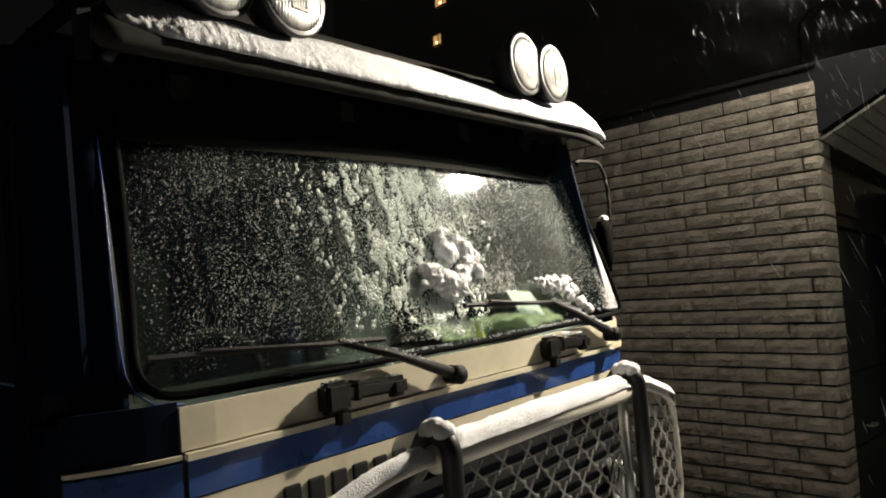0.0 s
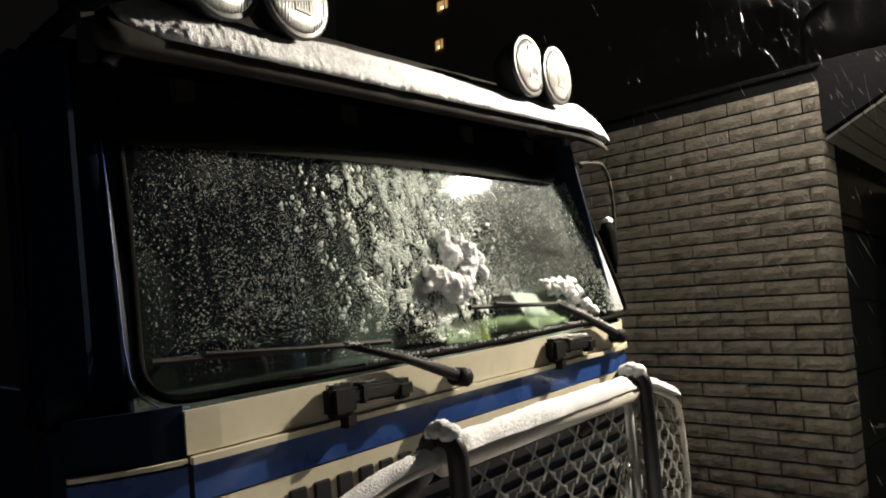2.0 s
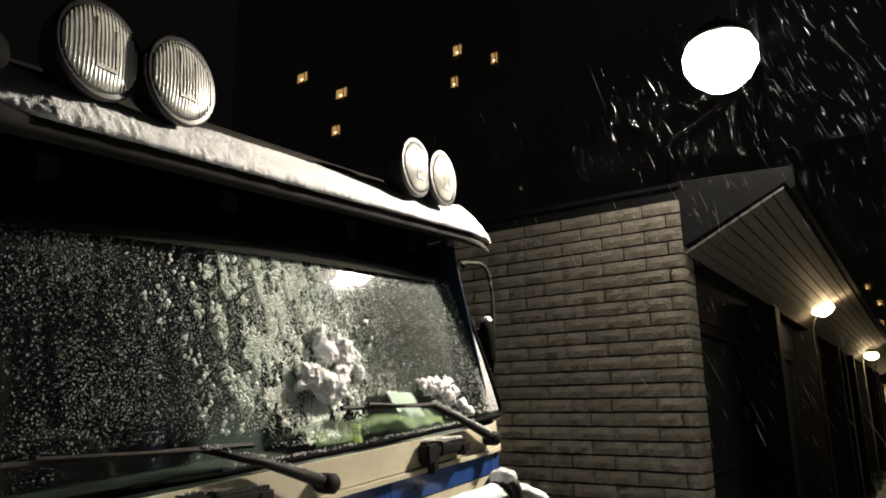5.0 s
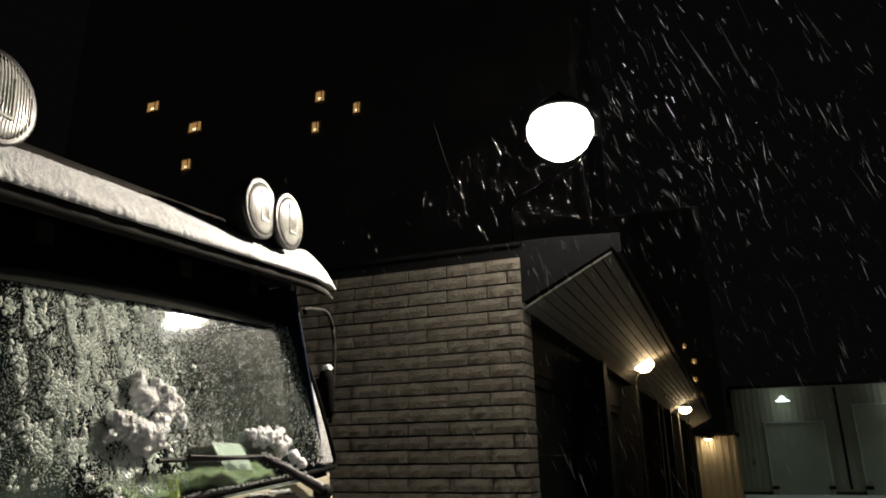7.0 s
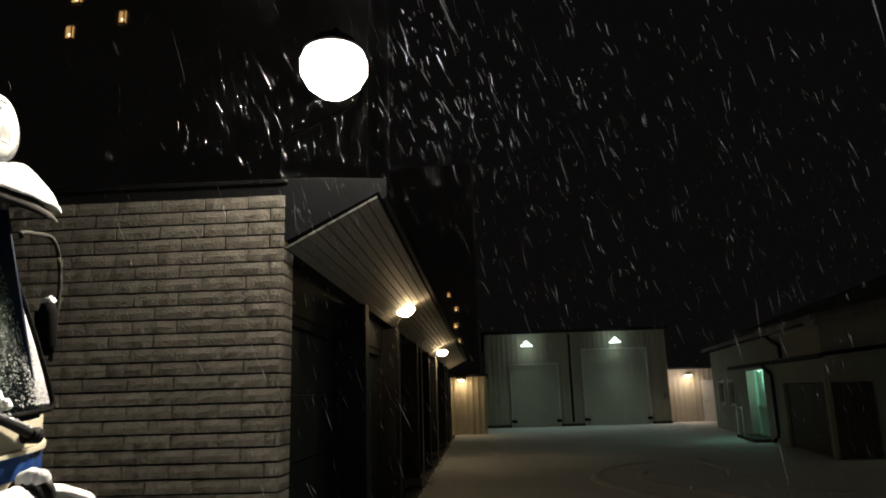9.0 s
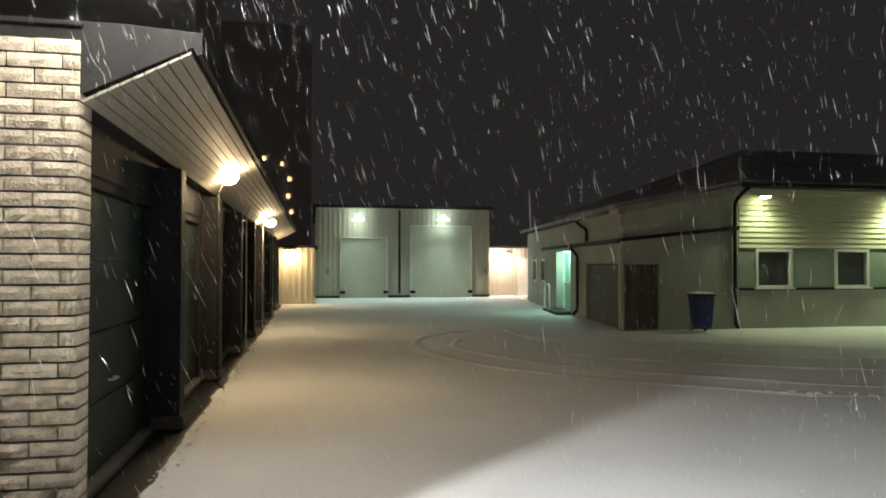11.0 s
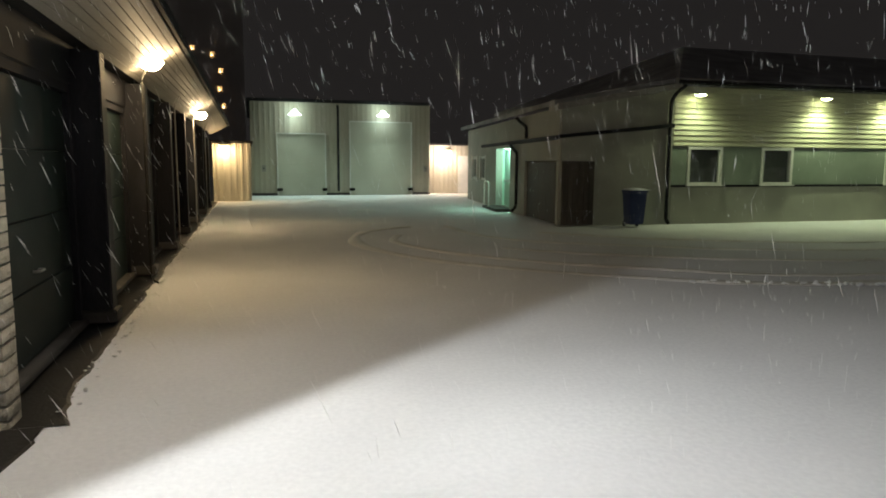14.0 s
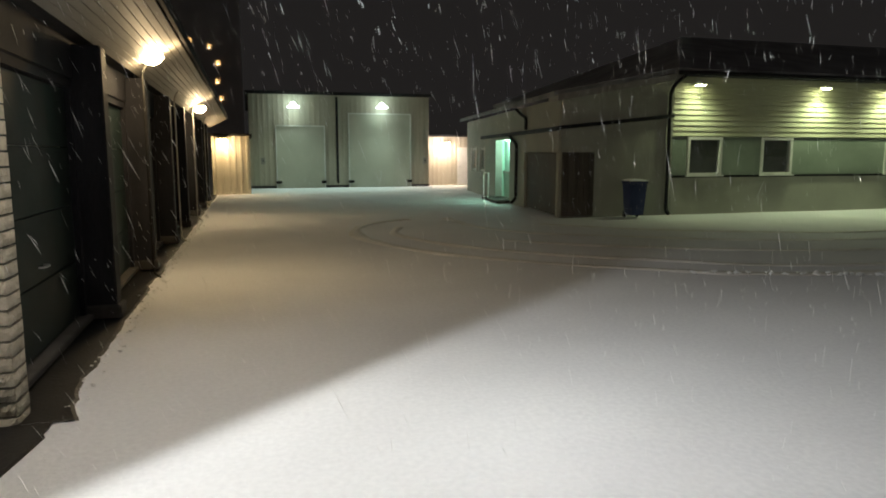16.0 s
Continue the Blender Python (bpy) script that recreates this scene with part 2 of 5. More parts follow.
def revolve(profile, sides=28, axis="x", bm=None):
    """A lathe form; profile rows are (along, radius)."""
    bm = bm or bmesh.new()
    rings = []
    for s, r in profile:
        ring = []
        for k in range(sides):
            t = 2 * math.pi * k / sides
            c, d = r * math.cos(t), r * math.sin(t)
            ring.append(bm.verts.new({"x": (s, c, d), "y": (c, s, d), "z": (c, d, s)}[axis]))
        rings.append(ring)
    for a, b in zip(rings, rings[1:]):
        for k in range(sides):
            bm.faces.new((a[k], a[(k + 1) % sides], b[(k + 1) % sides], b[k]))
    bm.faces.new(rings[0]), bm.faces.new(rings[-1])
    return bm


def sheet(nu, nv, place, thick=0.0):
    """A grid of nu by nv cells; place(u, v) with u, v from 0 to 1 gives each corner; thick makes it solid."""
    bm = bmesh.new()
    layers = []
    for s in ((0, 1) if thick else (0,)):
        layers.append([[bm.verts.new(place(i / nu, j / nv, s) if thick else place(i / nu, j / nv)) for j in range(nv + 1)] for i in range(nu + 1)])
    for g in layers:
        for i in range(nu):
            for j in range(nv):
                bm.faces.new((g[i][j], g[i + 1][j], g[i + 1][j + 1], g[i][j + 1]))
    if thick:
        a, b = layers
        rim = [(i, 0) for i in range(nu)] + [(nu, j) for j in range(nv)] + [(i, nv) for i in range(nu, 0, -1)] + [(0, j) for j in range(nv, 0, -1)]
        for (i, j), (k, l) in zip(rim, rim[1:] + rim[:1]):
            bm.faces.new((a[i][j], a[k][l], b[k][l], b[i][j]))
    return bm


def lumps(seed, spots, rad, squash=0.7, rough=0.35, sub=2, bm=None):
    """Snow clods: several noisy balls grown into one another."""
    bm = bm or bmesh.new()
    rng = random.Random(seed)
    for p, r in spots:
        made = bmesh.ops.create_icosphere(bm, subdivisions=sub, radius=r * rad)["verts"]
        off = Vector((rng.random() * 9, rng.random() * 9, rng.random() * 9))
        for v in made:
            k = 1 + rough * noise.noise(v.co * (2.2 / (r * rad)) + off) + 0.5 * rough * noise.noise(v.co * (5 / (r * rad)) + off) + 0.35 * rough * noise.noise(v.co * 160 + off)
            v.co = Vector((v.co.x * k * squash, v.co.y * k, v.co.z * k)) + Vector(p)
    return bm


# ---------------------------------------------------------------- ground
def ground():
    bm = bmesh.new()
    xs = [-300, -80, -30, -12] + [-6 + 0.5 * i for i in range(57)] + [30, 80, 300]
    ys = [-300, -80, -20, -8] + [-3 + 0.5 * i for i in range(81)] + [50, 100, 300]

    def height(x, y):
        if not (-1.0 < x < 22 and -3 < y < 34):
            return 0.0
        return 0.02 * noise.noise(Vector((x * 0.6, y * 0.6, 0))) + 0.012 * noise.noise(Vector((x * 1.9, y * 1.9, 4)))
    g = [[bm.verts.new((x, y, height(x, y))) for y in ys] for x in xs]
    for i in range(len(xs) - 1):
        for j in range(len(ys) - 1):
            bm.faces.new((g[i][j], g[i + 1][j], g[i + 1][j + 1], g[i][j + 1]))
    tagged(part("ground", bm, SNOW_GROUND, smooth=True), "yard covered with thin fresh snow", "ground", kind="structure")


ground()


def bare_strip():
    """Wet asphalt under the canopy, with a ragged snow edge."""
    rng = random.Random(3)
    ys = [4.64 + 0.06 * i for i in range(420)]
    edge = [-1.28 + 0.20 * max(0.0, min(1.0, (5.35 - y) / 1.0)) + 0.06 * noise.noise(Vector((0, y * 1.1, 2))) + 0.03 * noise.noise(Vector((0, y * 4.0, 5))) + 0.008 * rng.uniform(-1, 1) for y in ys]
    bm = bmesh.new()
    low = [0.012] * len(ys)
    a = [bm.verts.new((-2.2, y, h)) for y, h in zip(ys, low)]
    b = [bm.verts.new((e, y, h)) for e, y, h in zip(edge, ys, low)]
    c = [bm.verts.new((e + 0.05, y, -0.01)) for e, y in zip(edge, ys)]
    for i in range(len(ys) - 1):
        bm.faces.new((a[i], b[i], b[i + 1], a[i + 1]))
        bm.faces.new((b[i], c[i], c[i + 1], b[i + 1]))
    tagged(part("pavement", bm, WET), "bare wet asphalt strip under the canopy", "pavement", kind="structure")


bare_strip()


def wall_foot():
    """Bare wet ground at the brick wall's foot, with a ragged front; its unseen length is added to cut snow bounce."""
    bm = bmesh.new()
    rows = []
    for i in range(215):
        x = -9.0 + 0.0362 * i
        turn = max(0.0, (x + 1.62) / 0.38)
        front = 3.15 + 1.35 * turn ** 2 + 0.09 * noise.noise(Vector((x * 2.1, 1, 0))) + 0.04 * noise.noise(Vector((x * 8, 4, 0)))
        rows.append([bm.verts.new(p) for p in ((x, 4.638, 0.012), (x, min(front, 4.62), 0.012), (x + 0.03 * min(turn, 1), min(front, 4.62) - 0.05, -0.01))])
    for a, b in zip(rows, rows[1:]):
        for k in range(2):
            bm.faces.new((a[k], a[k + 1], b[k + 1], b[k]))
    tagged(part("pavement_wall_foot", bm, WET), "bare wet asphalt at the brick corner, its unseen length added to darken the wall", "pavement", kind="structure")


wall_foot()


def tyre_track(points, width, seed):
    """A shallow rut of packed slush along a smooth line."""
    ends = [Vector((x, y, 0)) for x, y in points]
    ends = [ends[0] * 2 - ends[1]] + ends + [ends[-1] * 2 - ends[-2]]
    fine = []
    for a, b, c, d in zip(ends, ends[1:], ends[2:], ends[3:]):
        n = max(2, int((c - b).length / 0.15))
        for t in (k / n for k in range(n)):
            fine.append(0.5 * (2 * b + (c - a) * t + (2 * a - 5 * b + 4 * c - d) * t * t + (3 * b - a - 3 * c + d) * t ** 3))
    rng = random.Random(seed)
    bm = bmesh.new()
    rows = []
    for i, p in enumerate(fine[:-1]):
        d = (fine[i + 1] - p).normalized()
        s = Vector((-d.y, d.x, 0))
        n = noise.noise(p * 0.55 + Vector((seed * 3.1, 0, 0))) + 0.6 * noise.noise(p * 2.3 + Vector((seed, 5, 0)))
        w = width * (1.5 + 1.6 * abs(n))
        sink = 0.008 * max(0.0, min(1.0, 0.5 - n))
        rows.append([bm.verts.new(p + s * (w * k) + Vector((0, 0, 0.022 - sink - 0.045 * (abs(k) > 0.5) + 0.004 * rng.uniform(-1, 1)))) for k in (-0.6, -0.45, 0, 0.45, 0.6)])
    for a, b in zip(rows, rows[1:]):
        for k in range(4):
            bm.faces.new((a[k], a[k + 1], b[k + 1], b[k]))
    tagged(part("tyre_track", bm, TRACK, smooth=True), "slushy tyre track pressed into the yard snow", "tyre track", group="tyre tracks in the yard", kind="structure")


tyre_track([(20, 7.6), (9, 7.5), (5.5, 8.8), (3.2, 11.0), (2.2, 13.5), (2.6, 16.0), (4.2, 17.5)], 0.12, 1)
tyre_track([(20, 8.3), (9.5, 8.1), (6.2, 9.5), (4.0, 11.5), (3.0, 13.8), (3.4, 15.6)], 0.10, 2)
tyre_track([(21, 9.6), (11, 9.4), (7.0, 10.8), (4.6, 12.6)], 0.09, 3)
tyre_track([(20, 6.4), (11, 5.6), (8.0, 5.9)], 0.06, 4)
tyre_track([(22, 10.6), (12, 10.6), (8.0, 12.0), (5.4, 14.2), (5.0, 17.5)], 0.10, 5)
tyre_track([(22, 11.6), (13, 11.7), (9.0, 13.2), (6.6, 15.4)], 0.08, 6)


def slush_ridge(points, seed, size=1.0):
    """Small clods thrown up beside a tyre track, past counting."""
    rng = random.Random(seed)
    bm = bmesh.new()
    for (xa, ya), (xb, yb) in zip(points, points[1:]):
        n = int(math.hypot(xb - xa, yb - ya) / 0.07)
        for k in range(n):
            t = k / n
            r = rng.uniform(0.012, 0.04) * size
            made = bmesh.ops.create_icosphere(bm, subdivisions=1, radius=r)["verts"]
            c = Vector((xa + (xb - xa) * t + rng.gauss(0, 0.05), ya + (yb - ya) * t + rng.gauss(0, 0.06), 0.02))
            for v in made:
                v.co = Vector((v.co.x * 1.5, v.co.y, v.co.z * 0.7)) * (1 + 0.3 * rng.uniform(-1, 1)) + c
    tagged(part("slush_ridge", bm, SNOW), "crumbly ridge of slush beside the tyre tracks", "slush", kind="stuff")


slush_ridge([(21, 7.25), (12, 7.2), (8.5, 7.35), (6.0, 8.3)], 1)
slush_ridge([(-1.17, 4.9), (-1.16, 7.0), (-1.18, 12.0), (-1.15, 20.0)], 3, 0.4)
slush_ridge([(21, 8.0), (13, 7.95), (9.6, 7.8)], 2)


# ---------------------------------------------------------------- garage row with canopy
def garage_row():
    y0, y1 = 4.905, 30.0
    wall = part("wall_garage", boxed(-7.0, y0, 0, -1.75, y1, 2.78), RENDER)
    tagged(wall, "dark rear wall of the garage row", "wall", kind="structure")
    beam = part("lintel", boxed(-1.78, y0, 2.41, -1.60, y1, 2.80, 0.01), POST)
    tagged(beam, "dark lintel above the garage doors", "lintel", kind="structure")
    # canopy soffit of long boards that rises outwards
    bm = bmesh.new()
    n = 9
    ux, uz = 0.66 / n, 0.35 / n
    for i in range(n):
        xa, za = -1.43 + ux * i, 2.78 + uz * i
        xb, zb = xa + ux - 0.008, za + uz - 0.008 * 0.53
        v = [bm.verts.new(p) for y in (4.66, y1) for p in ((xa, y, za), (xb, y, zb), (xb, y, zb + 0.02), (xa, y, za + 0.02))]
        for f in ((0, 1, 2, 3), (4, 7, 6, 5), (0, 4, 5, 1), (1, 5, 6, 2), (2, 6, 7, 3), (3, 7, 4, 0)):
            bm.faces.new([v[k] for k in f])
    tagged(part("canopy_soffit", bm, SOFFIT), "pale boarded canopy soffit above the garage doors", "soffit", kind="structure")
    bm = bmesh.new()
    prof = [(-1.45, 2.83), (-0.77, 3.17), (-0.74, 3.12), (-0.71, 3.13), (-0.71, 3.27), (-1.2, 3.30), (-7.0, 3.34), (-7.0, 2.79), (-1.45, 2.79)]
    ends = [[bm.verts.new((x, y, z)) for x, z in prof] for y in (4.66, y1)]
    for k in range(len(prof)):
        q = (k + 1) % len(prof)
        bm.faces.new((ends[0][k], ends[0][q], ends[1][q], ends[1][k]))
    bm.faces.new(ends[0]), bm.faces.new(ends[1])
    tagged(part("garage_roof", bm, ROOF), "dark flat garage roof with a thin edge board", "roof", kind="structure")


garage_row()


def garage_post(y):
    p = thing("garage_post", "dark timber post between two garage doors", "post", (-1.5, y, 0.03), group="posts of the garage row")
    part("shaft", boxed(-0.22, -0.13, 0.12, 0.16, 0.13, 2.72, 0.012), POST, p)
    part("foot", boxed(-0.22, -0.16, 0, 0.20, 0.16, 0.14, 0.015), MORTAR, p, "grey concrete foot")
    return p


first_post = garage_post(7.6)
for k in range(1, 7):
    copy_thing(first_post, pose(-1.5, 7.6 + 3.05 * k, 0.03))


def garage_door(y0, y1):
    d = thing("garage_door", "closed dark green sectional garage door, dull and wet", "garage door", (-1.62, (y0 + y1) / 2, 0.03), group="doors of the garage row")
    w = (y1 - y0) / 2
    part("frame", box(box(boxed(-0.12, -w, 0, 0.0, -w + 0.08, 2.38), -0.12, w - 0.08, 0, 0.0, w, 2.38), -0.12, -w + 0.08, 2.30, 0, w - 0.08, 2.38), POST, d)
    for i in range(4):
        part("panel", boxed(-0.1, -w + 0.085, 0.07 + 0.556 * i, -0.05, w - 0.085, 0.07 + 0.556 * (i + 1) - 0.008, 0.006), GARAGE_GREEN, d)
    part("handle", tube(arc([(-0.05, -0.07, 0.75), (0.0, -0.07, 0.75), (0.0, 0.07, 0.75), (-0.05, 0.07, 0.75)]), 0.01, 8), STEEL, d, "steel handle")
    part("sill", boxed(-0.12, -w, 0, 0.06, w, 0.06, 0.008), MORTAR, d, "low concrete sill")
    return d


garage_door(4.96, 7.47)
one = garage_door(7.73, 10.52)
for k in range(1, 7):
    copy_thing(one, pose(-1.62, 9.125 + 3.05 * k, 0.03))


def canopy_lamp(at):
    l = thing("canopy_lamp", "glowing warm lamp with a flat hood under the canopy", "lamp", at, group="warm lamps along the garages")
    part("bracket", tube([(-0.14, 0, 0.02), (-0.1, 0, 0.06), (0.0, 0, 0.07)], 0.014, 8), BLACK_PLASTIC, l)
    part("hood", revolve([(0.03, 0.125), (0.05, 0.12), (0.09, 0.06), (0.1, 0.02)], 20, "z"), STEEL, l, "metal hood", True)
    # bulb drawn wider than a real one to stand in for bloom
    part("bulb", revolve([(-0.13, 0.04), (-0.10, 0.10), (-0.03, 0.15), (0.028, 0.123)], 16, "z"), GLOW_WARM, l, "glowing warm glass, enlarged for its bloom", True)
    return l


lamp1 = canopy_lamp((-1.13, 9.6, 2.96))
copy_thing(lamp1, pose(-1.08, 18.1, 2.84))
for y in (9.75, 13.8, 18.3, 22.9):
    # the pipe by the first lamp is coloured darker to hold down its lamplight
    dp = part("drainpipe", tube(arc([(-1.2, y, 2.86), (-1.27, y, 2.75), (-1.27, y, 0.1), (-1.18, y, 0.04)]), 0.013, 10), LIP_GREY if y < 10 else GREY_TRIM, smooth=True)
    tagged(dp, "thin grey drainpipe running down by a garage post", "drainpipe", group="drainpipes of the garages")


# ---------------------------------------------------------------- flood light over the brick wall
def flood_light():
    f = thing("flood_light", "glaring floodlight on an arm above the brick wall", "floodlight", tuple(FLOOD))
    f.scale = (1.2, 1.2, 1.2)
    part("housing", revolve([(0.085, 0.16), (0.10, 0.165), (0.17, 0.10), (0.2, 0.05)], 24, "z"), BLACK_PLASTIC, f, "black bowl housing", True)
    # oversized glowing bowl: the lamp's bloom is built into its shape
    part("lamp_glass", revolve([(-0.165, 0.02), (-0.15, 0.08), (-0.10, 0.14), (-0.03, 0.178), (0.03, 0.18), (0.083, 0.158)], 24, "z"), GLOW_FLOOD, f, "glowing lamp glass, swollen to imitate glare", True)
    part("arm", tube(arc([(0, 0, 0.2), (0, 0.05, 0.27), (0, 0.95, 0.25), (-0.65, 1.22, 0.1), (-0.65, 1.22, -0.50)]), 0.012, 10), SEAL, f, "bent dark arm", True)


flood_light()


# ---------------------------------------------------------------- hall at the end of the yard
def ribbed(bm, x0, x1, z0, z1, y, pitch=0.25, deep=0.012):
    """A wall skin of trapezoid ribs that faces -y."""
    x = x0
    line = []
    while x < x1 - 0.01:
        for dx, dy in ((0, 0), (0.45, 0), (0.6, -deep), (0.85, -deep)):
            line.append((min(x + dx * pitch, x1), y + dy))
        x += pitch
    line.append((x1, y))
    lo = [bm.verts.new((a, b, z0)) for a, b in line]
    hi = [bm.verts.new((a, b, z1)) for a, b in line]
    for k in range(len(line) - 1):
        if line[k + 1][0] - line[k][0] > 1e-4:
            bm.faces.new((lo[k], lo[k + 1], hi[k + 1], hi[k]))


HALL_Y = 34.9


def hall():
    x0, x1, top = 0.15, 9.25, 4.62
    bm = bmesh.new()
    box(bm, x0 + 0.02, HALL_Y + 0.12, 0, x1 - 0.02, HALL_Y + 14, top - 0.02)
    tagged(part("wall_hall", bm, CREAM_METAL), "cream hall with tall doors at the yard's end", "building", kind="structure")
    bm = bmesh.new()
    doors = ((1.38, 3.82, 3.05), (5.0, 8.28, 3.70))
    edges = [x0] + [e for d in doors for e in d[:2]] + [x1]
    for k in range(0, len(edges), 2):
        ribbed(bm, edges[k], edges[k + 1], 0.12, top, HALL_Y + 0.1)
    for a, b, h in doors:
        ribbed(bm, a, b, h, top, HALL_Y + 0.1)
    tagged(part("hall_cladding", bm, CREAM_METAL), "cream ribbed metal cladding of the hall", "cladding", kind="structure")
    tagged(part("hall_plinth", box(box(boxed(x0, HALL_Y, 0, 1.38, HALL_Y + 0.11, 0.12), 3.82, HALL_Y, 0, 5.0, HALL_Y + 0.11, 0.12), 8.28, HALL_Y, 0, x1, HALL_Y + 0.11, 0.12), MORTAR), "grey concrete plinth under the hall cladding", "plinth", kind="structure")
    tagged(part("hall_roof", boxed(x0 - 0.15, HALL_Y - 0.1, top, x1 + 0.15, HALL_Y + 14.2, top + 0.14, 0.01), ROOF), "dark flat roof edge of the hall", "roof", kind="structure")
    for i, (a, b, h) in enumerate(doors):
        d = thing("hall_door", "closed pale sectional hall door, %s" % ("lower of the two" if i == 0 else "taller of the two"), "industrial door", ((a + b) / 2, HALL_Y + 0.02, 0), group="hall doors")
        w, n = (b - a) / 2, 6 if i == 0 else 7
        for k in range(n):
            part("panel", boxed(-w + 0.06, 0.05, 0.02 + h * k / n, w - 0.06, 0.09, h * (k + 1) / n + 0.016, 0.003), DOOR_WHITE, d)
        part("frame", box(box(boxed(-w, -0.02, 0, -w + 0.06, 0.09, h), w - 0.06, -0.02, 0, w, 0.09, h), -w, -0.02, h, w, 0.09, h + 0.06), WHITE_FRAME, d)
        part("buffer", box(boxed(-w - 0.02, -0.1, 0.22, -w + 0.26, 0.04, 0.36, 0.02), w - 0.22, -0.1, 0.22, w + 0.02, 0.04, 0.36, 0.02), RUBBER, d, "black rubber buffers")
    pipe = part("drainpipe", tube(arc([(4.42, HALL_Y + 0.05, 4.5), (4.42, HALL_Y - 0.06, 4.4), (4.42, HALL_Y - 0.06, 0.35), (4.42, HALL_Y - 0.16, 0.25)]), 0.06, 10), POST, smooth=True)
    tagged(pipe, "dark drainpipe on the hall front between the doors", "drainpipe")
    for x, z in ((0.75, 1.35), (9.0, 1.35)):
        b = thing("switch_box", "small grey switch box beside a hall door", "switch box", (x, HALL_Y + 0.05, z), group="switch boxes")
        part("case", boxed(-0.1, -0.12, -0.16, 0.1, 0, 0.16, 0.015), GREY_TRIM, b)
        part("button", revolve([(-0.14, 0.03), (-0.12, 0.035)], 12, "y"), RUBBER, b)


hall()


def hood_lamp(at, glowing, label, group, s=1.0, bell=False):
    l = thing("wall_lamp", label, "wall lamp", at, group=group)
    part("arm", tube(arc([(0, 0.62 * s, 0.12 * s), (0, 0.3 * s, 0.2 * s), (0, 0, 0.16 * s)]), 0.02 * s, 8), STEEL, l)
    if bell:
        part("cap", revolve([(0.20 * s, 0.08 * s), (0.24 * s, 0.075 * s), (0.28 * s, 0.03 * s)], 16, "z"), STEEL, l, "small metal cap", True)
        part("shade", revolve([(-0.10 * s, 0.36 * s), (-0.06 * s, 0.35 * s), (0.02 * s, 0.22 * s), (0.13 * s, 0.13 * s), (0.198 * s, 0.085 * s)], 24, "z"), glowing, l, "glowing bell-shaped glass shade", True)
        return l
    part("hood", revolve([(0.02 * s, 0.34 * s), (0.05 * s, 0.33 * s), (0.10 * s, 0.16 * s), (0.12 * s, 0.07 * s)], 20, "z"), STEEL, l, "flat metal hood", True)
    part("bulb", revolve([(-0.06 * s, 0.10 * s), (-0.04 * s, 0.22 * s), (0.015 * s, 0.30 * s)], 16, "z"), glowing, l, "glowing bulb", True)
    return l


h1 = hood_lamp((2.26, 34.45, 4.04), GLOW_COOL, "greenish-white glowing bell lamp above a hall door", "hall lamps", 0.85, True)
copy_thing(h1, pose(6.66, 34.45, 4.08))


def annex(name, x0, x1, y0, y1, top, label, m=CREAM_METAL):
    bm = bmesh.new()
    ribbed(bm, x0, x1, 0, top, y0, 0.25, 0.02)
    box(bm, x0 + 0.01, y0 + 0.05, 0, x1 - 0.01, y1, top - 0.01)
    tagged(part(name, bm, m), label, "building", kind="structure")
    tagged(part(name + "_roof", boxed(x0 - 0.1, y0 - 0.12, top, x1 + 0.1, y1 + 0.1, top + 0.1, 0.01), ROOF), "dark roof edge of a low annex", "roof", kind="structure")


annex("wall_annex", -1.42, 0.12, 30.05, 36, 2.44, "low cream annex at the end of the garages")
annex("wall_link", 9.35, 13.5, 36.0, 40, 2.62, "low cream link building behind the hall")
hood_lamp((-0.95, 29.75, 2.3), GLOW_WARM, "warm glowing lamp on the low annex", "annex lamps", 0.5)
hood_lamp((10.45, 35.7, 2.28), GLOW_WARM, "warm glowing lamp on the link building", "annex lamps", 0.5)
ld = thing("link_door", "closed white door of the link building", "door", (11.55, 35.96, 0))
part("leaf", boxed(-0.42, -0.03, 0.02, 0.42, 0.02, 2.05, 0.008), WHITE_FRAME, ld)
part("handle", boxed(-0.36, -0.09, 1.0, -0.26, -0.03, 1.04, 0.006), STEEL, ld)


# ---------------------------------------------------------------- wing and long facade on the yard's side
W0, W1 = Vector((9.9, 30.4, 0)), Vector((7.93, 16.55, 0))
WDIR = (W1 - W0).normalized()
WROT = math.degrees(math.atan2(WDIR.y, WDIR.x))
FY = 16.5


